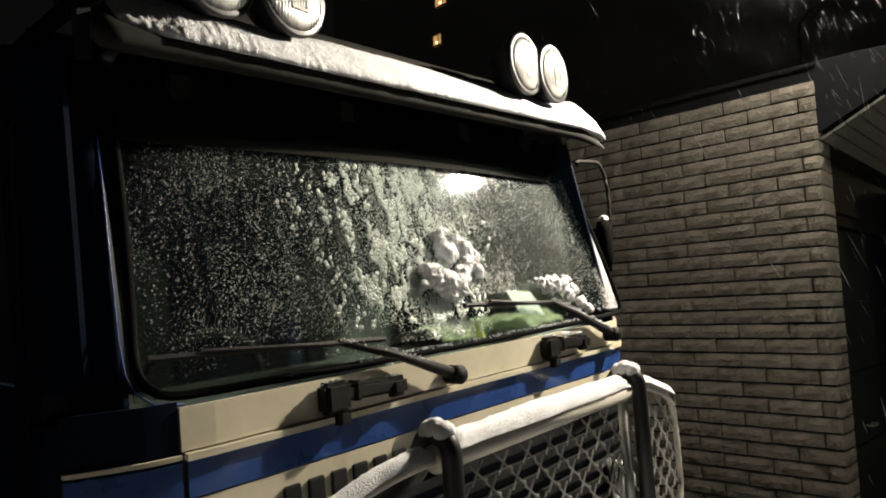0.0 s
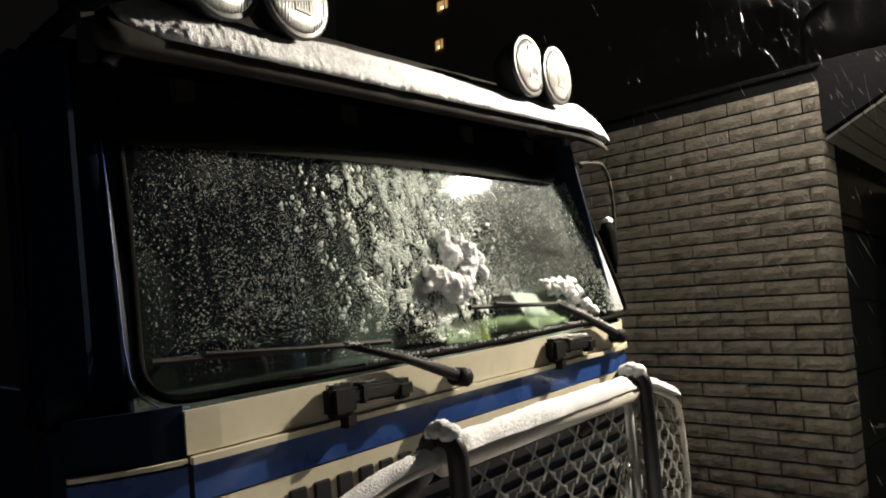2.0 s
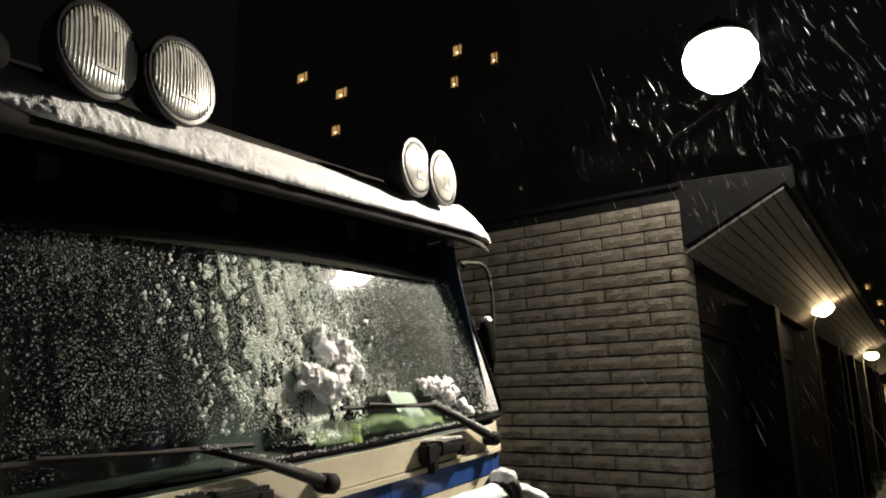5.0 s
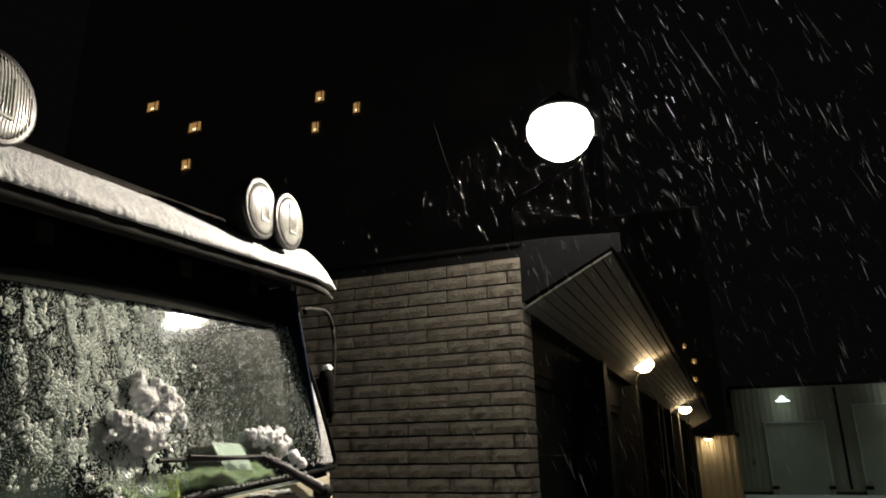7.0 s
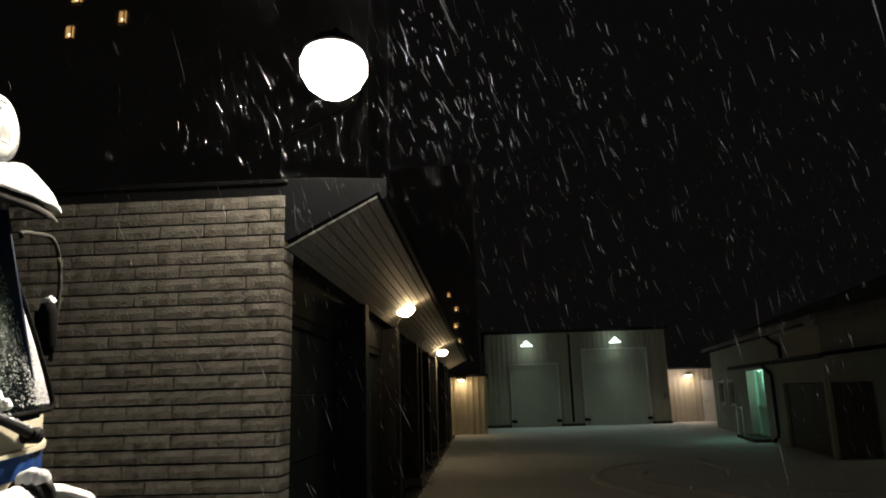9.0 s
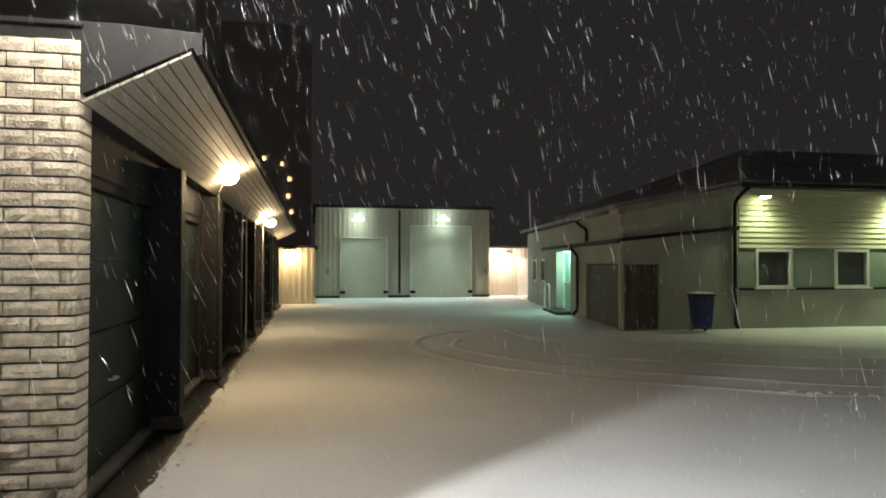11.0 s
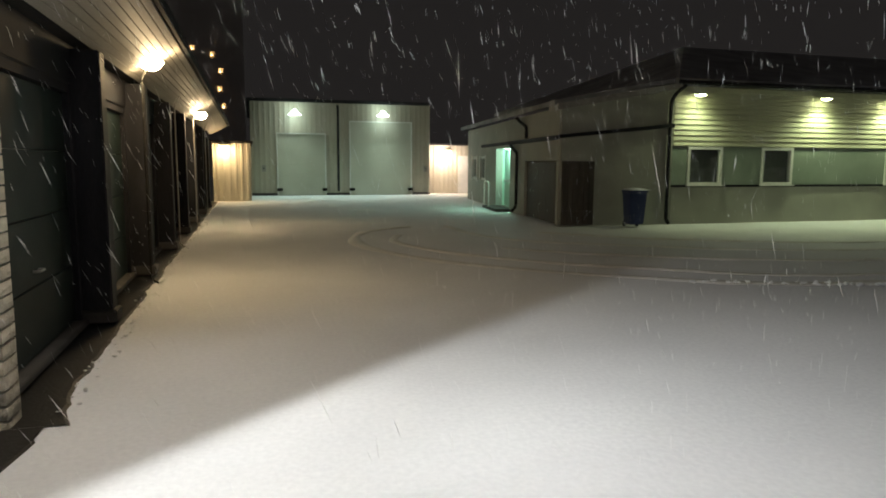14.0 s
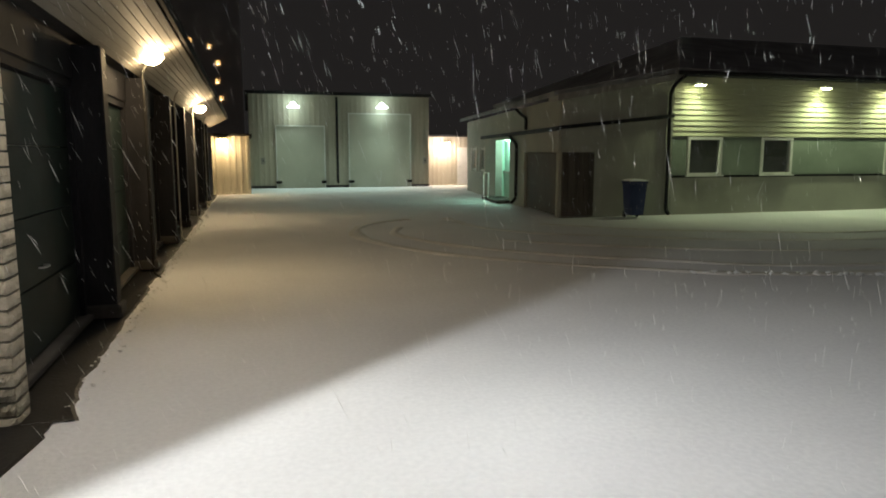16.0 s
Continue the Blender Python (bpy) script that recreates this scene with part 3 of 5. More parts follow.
def wing_wall():
    """Side wall facing the yard, in its own axes: x along it, y out of the building is negative."""
    w = thing("wall_wing", "grey rendered wing wall with two small windows and a lit doorway", "wall", tuple(W0), WROT, kind="structure")
    length = (W1 - W0).length
    top, t = 3.14, 0.25
    holes = [(1.25, 2.25, 0.98, 1.95), (3.1, 4.1, 0.98, 1.95), (6.2, 8.45, 0.1, 2.2), (10.45, 13.93, 0.0, 1.75)]
    bm = bmesh.new()
    x = 0
    for a, b, lo, hi in holes:
        box(bm, x, 0, 0, a, t, top)
        if lo > 0:
            box(bm, a, 0, 0, b, t, lo)
        box(bm, a, 0, hi, b, t, top)
        x = b
    box(bm, x, 0, 0, length, t, top)
    part("wall", bm, RENDER, w)
    part("trim", boxed(3.5, -0.06, 2.3, length, -0.002, 2.42, 0.01), POST, w, "dark trim board")
    for a, b, lo, hi in holes[:2]:
        win = part("window", box(box(box(boxed(a, 0.02, lo, a + 0.09, 0.12, hi), b - 0.09, 0.02, lo, b, 0.12, hi), a + 0.09, 0.02, hi - 0.09, b - 0.09, 0.12, hi), a + 0.09, 0.02, lo, b - 0.09, 0.12, lo + 0.09), WHITE_FRAME, w, "small white-framed window")
        part("pane", boxed(a + 0.09, 0.06, lo + 0.09, b - 0.09, 0.075, hi - 0.09), WINDOW_GLASS, win)
        part("casing", box(boxed(a - 0.1, -0.03, lo - 0.05, a - 0.003, -0.002, hi + 0.05), b + 0.003, -0.03, lo - 0.05, b + 0.1, -0.002, hi + 0.05), WHITE_FRAME, win)
    a, b, lo, hi = holes[2]
    door = part("doorway", boxed(a - 0.1, 0.34, 0.1, b + 0.1, 0.40, hi + 0.1), MINT, w, "mint-painted door lit by the porch lamp")
    part("step", boxed(a - 0.1, -0.5, 0.0, b + 0.1, 0.15, 0.1, 0.01), MORTAR, door)
    part("rail", tube(arc([(a - 0.15, -0.42, 0.1), (a - 0.15, -0.42, 1.0), (a + 0.7, -0.42, 1.0), (a + 0.7, -0.42, 0.1)]), 0.025, 8), WHITE_FRAME, door, "white tube rail")
    part("cross_bar", boxed(a + 0.05, 0.28, 1.0, b - 0.05, 0.335, 1.06), STEEL, door)
    part("reveal", box(box(boxed(a - 0.05, 0.252, 0.1, a - 0.001, 0.338, hi), b + 0.001, 0.252, 0.1, b + 0.05, 0.338, hi), a, 0.252, hi + 0.001, b, 0.338, hi + 0.05), MINT, door)
    a, b, lo, hi = holes[3]
    for k in range(13):
        part("plank", boxed(a + 0.02 + 0.265 * k, 0.08, 0.03, a + 0.02 + 0.265 * k + 0.253, 0.12, hi - 0.02, 0.004), DARK_WOOD, w)
    part("inner_wall", boxed(0.0, 1.1, 0, length - 0.3, 1.2, top - 0.1), RENDER, w)
    part("ceiling_board", boxed(0, t, top - 0.12, length - 0.3, 1.1, top - 0.02), RENDER, w)


wing_wall()
hood_lamp(tuple(W0 + WDIR * 7.3 + Vector((-WDIR.y, WDIR.x, 0)) * 0.17 + Vector((0, 0, 2.17))), GLOW_COOL, "small porch lamp in the recess of the mint door", "porch lamp", 0.16).rotation_euler = (0, 0, radians(WROT))


def wing_pts(*rows):
    """Points given along the wing wall, out from it, and up."""
    out = Vector((WDIR.y, -WDIR.x, 0))
    return [W0 + WDIR * a + out * o + Vector((0, 0, z)) for a, o, z in rows]


def long_facade():
    t = 0.25
    # end bay with its sloping roofline
    bm = bmesh.new()
    prof = [(7.96, 0), (11.33, 0), (11.33, 3.70), (7.96, 3.10)]
    fr = [bm.verts.new((x, FY, z)) for x, z in prof]
    bk = [bm.verts.new((x, FY + t, z)) for x, z in prof]
    bm.faces.new(fr), bm.faces.new(bk)
    for k in range(4):
        q = (k + 1) % 4
        bm.faces.new((fr[k], fr[q], bk[q], bk[k]))
    tagged(part("wall_end_bay", bm, RENDER), "dull rendered end bay with a sloping roofline", "wall", kind="structure")
    bm = bmesh.new()
    v = [bm.verts.new(p) for p in ((7.72, FY - 0.25, 3.05), (11.4, FY - 0.25, 3.72), (11.4, FY - 0.25, 3.88), (7.72, FY - 0.25, 3.21), (7.72, FY + 0.3, 3.05), (11.4, FY + 0.3, 3.72), (11.4, FY + 0.3, 3.88), (7.72, FY + 0.3, 3.21))]
    for f in ((0, 1, 2, 3), (7, 6, 5, 4), (0, 4, 5, 1), (1, 5, 6, 2), (2, 6, 7, 3), (3, 7, 4, 0)):
        bm.faces.new([v[k] for k in f])
    tagged(part("bargeboard", bm, GREY_TRIM), "grey bargeboard along the sloping roofline", "trim", kind="structure")
    bm = bmesh.new()
    v = [bm.verts.new(p) for p in ((7.86, FY - 0.12, 2.33), (11.3, FY - 0.12, 2.68), (11.3, FY - 0.12, 2.78), (7.86, FY - 0.12, 2.43), (7.86, FY - 0.002, 2.33), (11.3, FY - 0.002, 2.68), (11.3, FY - 0.002, 2.78), (7.86, FY - 0.002, 2.43))]
    for f in ((0, 1, 2, 3), (7, 6, 5, 4), (0, 4, 5, 1), (1, 5, 6, 2), (2, 6, 7, 3), (3, 7, 4, 0)):
        bm.faces.new([v[k] for k in f])
    tagged(part("trim", bm, POST), "dark sloping trim board on the end bay", "trim", kind="structure")
    sd = thing("shed_door", "closed dark boarded shed door", "door", (8.46, FY - 0.05, 0))
    for k in range(6):
        part("plank", boxed(-0.46 + 0.155 * k, -0.02, 0.04, -0.46 + 0.155 * k + 0.148, 0.04, 1.74, 0.004), DARK_WOOD, sd)
    part("brace", boxed(-0.44, -0.05, 0.3, 0.45, -0.022, 0.42, 0.004), DARK_WOOD, sd)
    # long lit facade: base, panel band with windows, board siding
    x0, x1 = 11.35, 34.0
    wins = [(11.84, 12.98), (14.32, 15.42), (18.9, 20.0), (21.4, 22.5)]
    bm = bmesh.new()
    box(bm, x0, FY, 0, x1, FY + t, 1.05)
    tagged(part("wall_base", bm, RENDER), "grey rendered base of the long building", "wall", kind="structure")
    bm = bmesh.new()
    x = x0
    for a, b in wins:
        box(bm, x, FY + 0.02, 1.07, a, FY + t, 2.17)
        x = b
    box(bm, x, FY + 0.02, 1.07, x1, FY + t, 2.17)
    tagged(part("wall_panels", bm, GREEN_PANEL), "grey-green panel band between the windows", "wall", kind="structure")
    tagged(part("ledge", boxed(x0, FY - 0.03, 1.04, x1, FY + 0.1, 1.10, 0.01), POST), "dark ledge under the windows", "ledge", kind="structure")
    up = thing("wall_siding", "pale yellow horizontal board siding under the eaves", "wall", (0, 0, 0), kind="structure")
    part("backing", boxed(x0, FY + 0.05, 2.19, x1, FY + t, 3.82), YELLOW_SIDING, up)
    for k in range(11):
        z = 2.19 + 0.146 * k
        bm = bmesh.new()
        v = [bm.verts.new((x, FY + dy, z + dz)) for x in (x0, x1) for dy, dz in ((0.045, 0), (-0.012, 0.004), (0.014, 0.146), (0.045, 0.146))]
        for f in ((0, 1, 2, 3), (7, 6, 5, 4), (0, 4, 5, 1), (1, 5, 6, 2), (2, 6, 7, 3), (3, 7, 4, 0)):
            bm.faces.new([v[i] for i in f])
        part("board", bm, YELLOW_SIDING, up)
    for a, b in wins:
        w = thing("window", "dark office window with a pale frame", "window", ((a + b) / 2, FY, 1.1), group="windows of the long building")
        h = (b - a) / 2
        part("frame", box(box(box(boxed(-h, -0.02, 0, -h + 0.08, 0.14, 1.07), h - 0.08, -0.02, 0, h, 0.14, 1.07), -h + 0.08, -0.02, 0.99, h - 0.08, 0.14, 1.07), -h + 0.08, -0.02, 0, h - 0.08, 0.14, 0.07), WHITE_FRAME, w)
        part("pane", boxed(-h + 0.08, 0.06, 0.07, h - 0.08, 0.075, 0.99), WINDOW_GLASS, w)
        part("sill", boxed(-h - 0.05, -0.09, -0.035, h + 0.05, 0.05, 0.0, 0.006), WHITE_FRAME, w)
        part("blind", sheet(8, 1, lambda u, v, s: Vector((-h + 0.1 + (h - 0.1) * 2 * u, 0.16 + 0.02 * math.sin(u * 25) + 0.004 * s, 0.1 + 0.88 * v)), 1), GREY_TRIM, w, "grey curtain")
    tagged(part("wall_rooms", boxed(x0, FY + 3, 0, x1, FY + 3.2, 3.8), RENDER), "inner wall of the office rooms", "wall", kind="structure")
    tagged(part("ceiling", boxed(x0, FY + t, 3.6, x1, FY + 3, 3.75), RENDER), "plain office ceiling", "ceiling", kind="structure")
    bm = bmesh.new()
    prof = [(FY - 0.35, 3.84), (FY - 0.35, 3.98), (FY + 6, 6.0), (FY + 14, 3.98), (FY + 14, 3.84)]
    ends = [[bm.verts.new((x, y, z)) for y, z in prof] for x in (11.2, x1 + 0.3)]
    # hipped near end
    ends[0][2].co.x += 4.5
    for k in range(len(prof)):
        q = (k + 1) % len(prof)
        bm.faces.new((ends[0][k], ends[0][q], ends[1][q], ends[1][k]))
    bm.faces.new(ends[0]), bm.faces.new(ends[1])
    tagged(part("long_roof", bm, DUSTED_ROOF), "dark hipped roof of the long building", "roof", kind="structure")
    bm = bmesh.new()
    v = [bm.verts.new(p) for p in ((7.66, FY - 0.2, 3.17), (9.6, 30.6, 3.17), (13.5, 30.6, 4.2), (11.3, FY - 0.2, 3.89), (7.66, FY - 0.2, 3.30), (9.6, 30.6, 3.30), (13.5, 30.6, 4.3), (11.3, FY - 0.2, 4.0))]
    for f in ((0, 1, 2, 3), (7, 6, 5, 4), (0, 4, 5, 1), (1, 5, 6, 2), (2, 6, 7, 3), (3, 7, 4, 0)):
        bm.faces.new([v[k] for k in f])
    tagged(part("wing_roof", bm, DUSTED_ROOF), "dark lean-to roof over the wing", "roof", kind="structure")
    tagged(part("wall_back", boxed(13.0, 30.3, 0, 34, 30.5, 3.9), RENDER), "plain back wall of the long building", "wall", kind="structure")
    for pts, lab in (([(11.45, FY - 0.33, 3.80), (11.2, FY - 0.2, 3.55), (11.18, FY - 0.07, 3.35), (11.18, FY - 0.07, 0.15), (11.18, FY - 0.2, 0.05)], "dark downpipe at the corner of the long building"),
                     (wing_pts((10.1, 0.22, 3.12), (10.1, 0.05, 2.95), (10.75, 0.05, 2.80), (10.75, 0.05, 2.44)), "short dark swan-neck pipe under the wing's eave"),
                     (wing_pts((8.75, 0.07, 2.28), (9.1, 0.09, 2.2), (9.75, 0.09, 2.0), (9.75, 0.09, 0.25), (9.75, 0.25, 0.10)), "dark downpipe on the wing wall")):
        tagged(part("downpipe", tube(arc(pts), 0.05, 10), POST, smooth=True), lab, "downpipe")
    tagged(part("gutter", tube([(11.2, FY - 0.4, 3.86), (x1, FY - 0.4, 3.86)], 0.06, 10), POST, smooth=True), "dark gutter along the eaves", "gutter")


long_facade()
fl = hood_lamp((11.95, 16.21, 3.55), GLOW_LIME, "yellow-green glowing lamp under the eaves", "eaves lamps", 0.5)
for x in (16.2, 18.7):
    copy_thing(fl, pose(x, 16.21, 3.57))


def wheelie_bin():
    b = thing("wheelie_bin", "dark blue wheelie bin with snow on its lid", "bin", (9.87, 15.95, 0.0), -8)
    b.scale = (0.80, 0.75, 0.94)
    bm = bmesh.new()
    lo = [(-0.24, -0.28), (0.24, -0.28), (0.24, 0.26), (-0.24, 0.26)]
    hi = [(-0.3, -0.36), (0.3, -0.36), (0.3, 0.34), (-0.3, 0.34)]
    a = [bm.verts.new((x, y, 0.1)) for x, y in lo]
    c = [bm.verts.new((x, y, 0.98)) for x, y in hi]
    for k in range(4):
        bm.faces.new((a[k], a[(k + 1) % 4], c[(k + 1) % 4], c[k]))
    bm.faces.new(a), bm.faces.new(c)
    bmesh.ops.bevel(bm, geom=list(bm.edges), offset=0.025, segments=2, affect="EDGES")
    part("body", bm, BIN_BLUE, b)
    part("lid", boxed(-0.33, -0.4, 0.99, 0.33, 0.36, 1.05, 0.02), BIN_BLUE, b)
    part("handle", tube([(-0.28, 0.42, 0.98), (0.28, 0.42, 0.98)], 0.018, 8), BIN_BLUE, b)
    for x in (-0.22, 0.22):
        part("wheel", revolve([(x - 0.03, 0.08), (x - 0.025, 0.1), (x + 0.025, 0.1), (x + 0.03, 0.08)], 16, "x"), RUBBER, b).location = (0, 0.25, 0.1)
    s = part("lid_snow", sheet(8, 8, lambda u, v, s: Vector((-0.31 + 0.62 * u, -0.38 + 0.72 * v, 1.052 + s * (0.012 + 0.05 * (1 - max(abs(2 * u - 1), abs(2 * v - 1)) ** 3)))), 1), SNOW, smooth=True)
    s.matrix_basis = b.matrix_basis
    tagged(s, "cushion of snow on the bin lid", "snow")


wheelie_bin()


# ---------------------------------------------------------------- far apartment blocks
def tower(x0, x1, y, depth, top, lit, label):
    t = thing("apartment_block", label, "apartment block", ((x0 + x1) / 2, y, 0), group="far apartment blocks")
    w = (x1 - x0) / 2
    part("wall", boxed(-w, 0, 0, w, depth, top), TOWER, t)
    part("roof", boxed(-w + 0.2, 0.2, top, w - 0.2, depth - 0.2, top + 0.3), TOWER, t)
    for x, z, ww, hh in lit:
        win = part("window", boxed(x - ww / 2 - (x0 + x1) / 2, -0.06, z - hh / 2, x + ww / 2 - (x0 + x1) / 2, -0.004, z + hh / 2), GLOW_ROOM, t, "lit window")
        part("room_lamp", boxed(x - 0.16 * ww - (x0 + x1) / 2, -0.09, z - 0.30 * hh, x + 0.14 * ww - (x0 + x1) / 2, -0.062, z - 0.12 * hh, 0.01), GLOW_WINDOW_LAMP, win, "bright lamp behind the window")
        part("frame", box(boxed(x + 0.24 * ww - 0.05 - (x0 + x1) / 2, -0.12, z - hh / 2, x + 0.24 * ww + 0.05 - (x0 + x1) / 2, -0.065, z + hh / 2), x - ww / 2 - 0.1 - (x0 + x1) / 2, -0.14, z - hh / 2 - 0.12, x + ww / 2 + 0.1 - (x0 + x1) / 2, -0.065, z - hh / 2), ROOF, win)


def at_angle(az, el, y):
    d = y / math.cos(math.radians(az))
    return -y * math.tan(math.radians(az)), 1.7 + d * math.tan(math.radians(el))


def lit_list(rows, y, w, h):
    return [(*at_angle(az, el, y), w * k, h) for az, el, k in rows]


tower(-74, -9, 55, 14, 66, lit_list([(47.5, 26.9, 1.0), (44.0, 25.9, 1.0), (44.4, 22.9, 0.7), (33.4, 29.5, 0.6), (33.7, 27.0, 0.45), (30.0, 28.8, 0.4)], 55, 1.6, 1.2), "dark far apartment block with a few lit windows")
tower(-26, -0.2, 82, 14, 30, lit_list([(3.95, 8.6, 0.5), (1.9, 7.0, 0.5), (2.0, 5.6, 0.5), (1.75, 4.3, 0.4), (2.5, 8.2, 0.4)], 82, 0.8, 0.5), "dark apartment block behind the garages")


# ---------------------------------------------------------------- truck, in its own axes: x ahead, y along its front, z up
TH, LEAN = math.radians(2.3), math.radians(4.2)
AX_Y = Vector((-math.sin(TH) * math.cos(LEAN), math.cos(TH) * math.cos(LEAN), math.sin(LEAN)))
AX_X = Vector((math.cos(TH), math.sin(TH), 0))
AX_Z = AX_X.cross(AX_Y)
TRUCK_POSE = Matrix((AX_X, AX_Y, AX_Z)).transposed().to_4x4()
MID = 1.76


def nose(y, z=1.4):
    """The cab front: flat in the middle, rounded away at the corners."""
    k = max(0.0, abs(y - MID) - 0.9)
    return -1.68 - 0.7 * k * k - 0.22 * max(0, k - 0.16)


def screen(y, z):
    """The raked and slightly bowed windscreen."""
    k = z - 1.5
    return -1.695 - 0.155 * k - 0.14 * k * k - 0.06 * ((y - MID) / 1.05) ** 2


EYE = Vector((-0.23, 0.057, 1.717))


def back(p, k=1.12):
    return EYE + (p - EYE) * k


def band(y0, y1, z0, z1, out=0.0, thick=0.012, nu=28, nv=2):
    """A panel that follows the cab front."""
    return sheet(nu, nv, lambda u, v, s: Vector((nose(y0 + (y1 - y0) * u) + out - thick * (1 - s), y0 + (y1 - y0) * u, z0 + (z1 - z0) * v)), 1)


truck = tagged(new("truck"), "old cream and blue cab-over truck dusted with snow", "truck")
truck.matrix_basis = TRUCK_POSE


def spotlight(y, z, x=-1.74, tilt=0):
    """A round driving lamp on the roof bar."""
    h = part("spotlight", revolve([(-0.135, 0.03), (-0.12, 0.07), (-0.06, 0.108), (-0.012, 0.12), (0.0, 0.126), (0.014, 0.126), (0.016, 0.119)], 32, "x"), BLACK_PLASTIC, truck, "round black driving lamp on the roof", True)
    h.location = (x, y, z)
    h.rotation_euler = (0, 0, math.radians(tilt))
    part("lens", revolve([(0.006, 0.1185), (0.014, 0.115), (0.022, 0.09), (0.027, 0.05), (0.028, 0.01)], 32, "x"), LENS, h, "ribbed white lens", True)
    bulge = lambda yy, zz: 0.0285 - 0.9 * (yy * yy + zz * zz)
    for k in range(-9, 10):
        yy = 0.0112 * k
        w = math.sqrt(max(0.0, 0.108 ** 2 - yy ** 2))
        part("rib", tube([(bulge(yy, w * q / 4), yy, w * q / 4) for q in range(-4, 5)], 0.0027, 5), LENS, h, "", True)
    part("emblem", box(box(boxed(0.018, -0.026, -0.042, 0.0305, -0.020, 0.075, 0.001), 0.018, 0.030, -0.042, 0.0305, 0.036, 0.06, 0.001), 0.018, -0.026, -0.054, 0.0305, 0.036, -0.043, 0.001), LENS, h)
    part("stalk", tube([(-0.07, 0, -0.1), (-0.07, 0, -0.19)], 0.014, 8), BLACK_PLASTIC, h)
    part("bracket", boxed(-0.11, -0.05, -0.2, -0.03, 0.05, -0.185, 0.004), BLACK_PLASTIC, h)


def build_truck():
    # lower shell
    def shell(u, v):
        z = 0.55 + 0.93 * v
        k = u * 3
        if k < 1:
            return Vector((-3.5 + (nose(0.56) + 0.012 + 3.5) * k, 0.545, z))
        if k < 2:
            y = 0.545 + (3.085 - 0.545) * (k - 1)
            return Vector((nose(y) - 0.02, y, z))
        return Vector((nose(3.07) - 0.01 - (3.5 + nose(3.07)) * (k - 2), 3.085, z))
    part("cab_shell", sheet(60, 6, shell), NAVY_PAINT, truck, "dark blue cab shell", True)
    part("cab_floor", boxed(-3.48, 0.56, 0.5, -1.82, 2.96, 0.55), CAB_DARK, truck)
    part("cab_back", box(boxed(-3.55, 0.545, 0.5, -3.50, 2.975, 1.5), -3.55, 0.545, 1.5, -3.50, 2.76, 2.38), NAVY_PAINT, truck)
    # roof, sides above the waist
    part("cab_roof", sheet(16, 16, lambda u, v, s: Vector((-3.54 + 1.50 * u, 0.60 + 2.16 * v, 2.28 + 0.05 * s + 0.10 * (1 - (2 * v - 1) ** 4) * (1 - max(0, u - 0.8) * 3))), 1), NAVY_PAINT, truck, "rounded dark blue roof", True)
    for y, name in ((0.545, "side_wall"), (3.05, "side_wall")):
        bm = boxed(-3.5, y, 1.48, -2.75, y + 0.03, 2.34)
        box(bm, -2.75, y, 2.16, -1.95, y + 0.03, 2.34)
        box(bm, -2.75, y, 1.48, -1.95, y + 0.03, 1.56)
        lean = 0.24 if y > 1 else 0.0
        for v in bm.verts:
            v.co.y -= lean * (v.co.z - 1.48)
        part(name, bm, NAVY_PAINT, truck)
        bm = boxed(-2.75, y + 0.01, 1.56, -1.95, y + 0.02, 2.16)
        for v in bm.verts:
            v.co.y -= lean * (v.co.z - 1.48)
        part("side_window", bm, WINDOW_GLASS, truck).visible_shadow = False
        for xs, zt in ((-2.80, 2.1), (-1.90, 1.5)):
            part("door_seam", boxed(xs, y - 0.006 if y < 1 else y + 0.03, 0.7, xs + 0.015, y if y < 1 else y + 0.036, zt if y < 1 else 1.45), RUBBER, truck)
        part("door_handle", boxed(-2.7, y - 0.03 if y < 1 else y + 0.032, 1.38, -2.55, y - 0.004 if y < 1 else y + 0.06, 1.41, 0.006), CHROME, truck)
    # corner pillars beside the windscreen
    def pillar(ya, yb, yc, yd):
        def place(u, v, s):
            z = 1.475 + 0.86 * v
            a, b = ya + (yc - ya) * v, yb + (yd - yb) * v
            y = a + (b - a) * u
            side = abs(y - MID)
            x = screen(y, z) + 0.012 - 1.1 * max(0, side - 1.06) ** 1.4 - 0.03 * (1 - s)
            return Vector((x, y, z))
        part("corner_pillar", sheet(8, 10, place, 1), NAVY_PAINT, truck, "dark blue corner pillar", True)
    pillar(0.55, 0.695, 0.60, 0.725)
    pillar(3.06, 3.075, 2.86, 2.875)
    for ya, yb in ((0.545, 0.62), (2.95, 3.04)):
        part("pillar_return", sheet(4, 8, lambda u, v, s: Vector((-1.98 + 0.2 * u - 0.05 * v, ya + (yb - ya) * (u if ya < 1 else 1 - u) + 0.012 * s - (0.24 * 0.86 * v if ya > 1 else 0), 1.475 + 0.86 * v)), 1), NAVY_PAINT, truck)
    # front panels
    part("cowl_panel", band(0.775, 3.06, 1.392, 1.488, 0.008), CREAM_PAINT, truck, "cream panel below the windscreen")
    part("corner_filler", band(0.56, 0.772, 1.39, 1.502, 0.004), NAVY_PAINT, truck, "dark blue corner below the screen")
    part("lip", band(0.78, 3.06, 1.372, 1.388, 0.024, 0.03), CREAM_PAINT, truck, "cream lip of the front flap")
    part("stripe", band(0.785, 3.08, 1.288, 1.369, 0.010), BLUE_PAINT, truck, "bright blue stripe")
    part("stripe", band(0.56, 0.772, 1.288, 1.369, 0.012), BLUE_PAINT, truck, "blue stripe on the corner")
    part("corner_trim", band(0.56, 0.772, 1.376, 1.386, 0.016), CREAM_PAINT, truck)
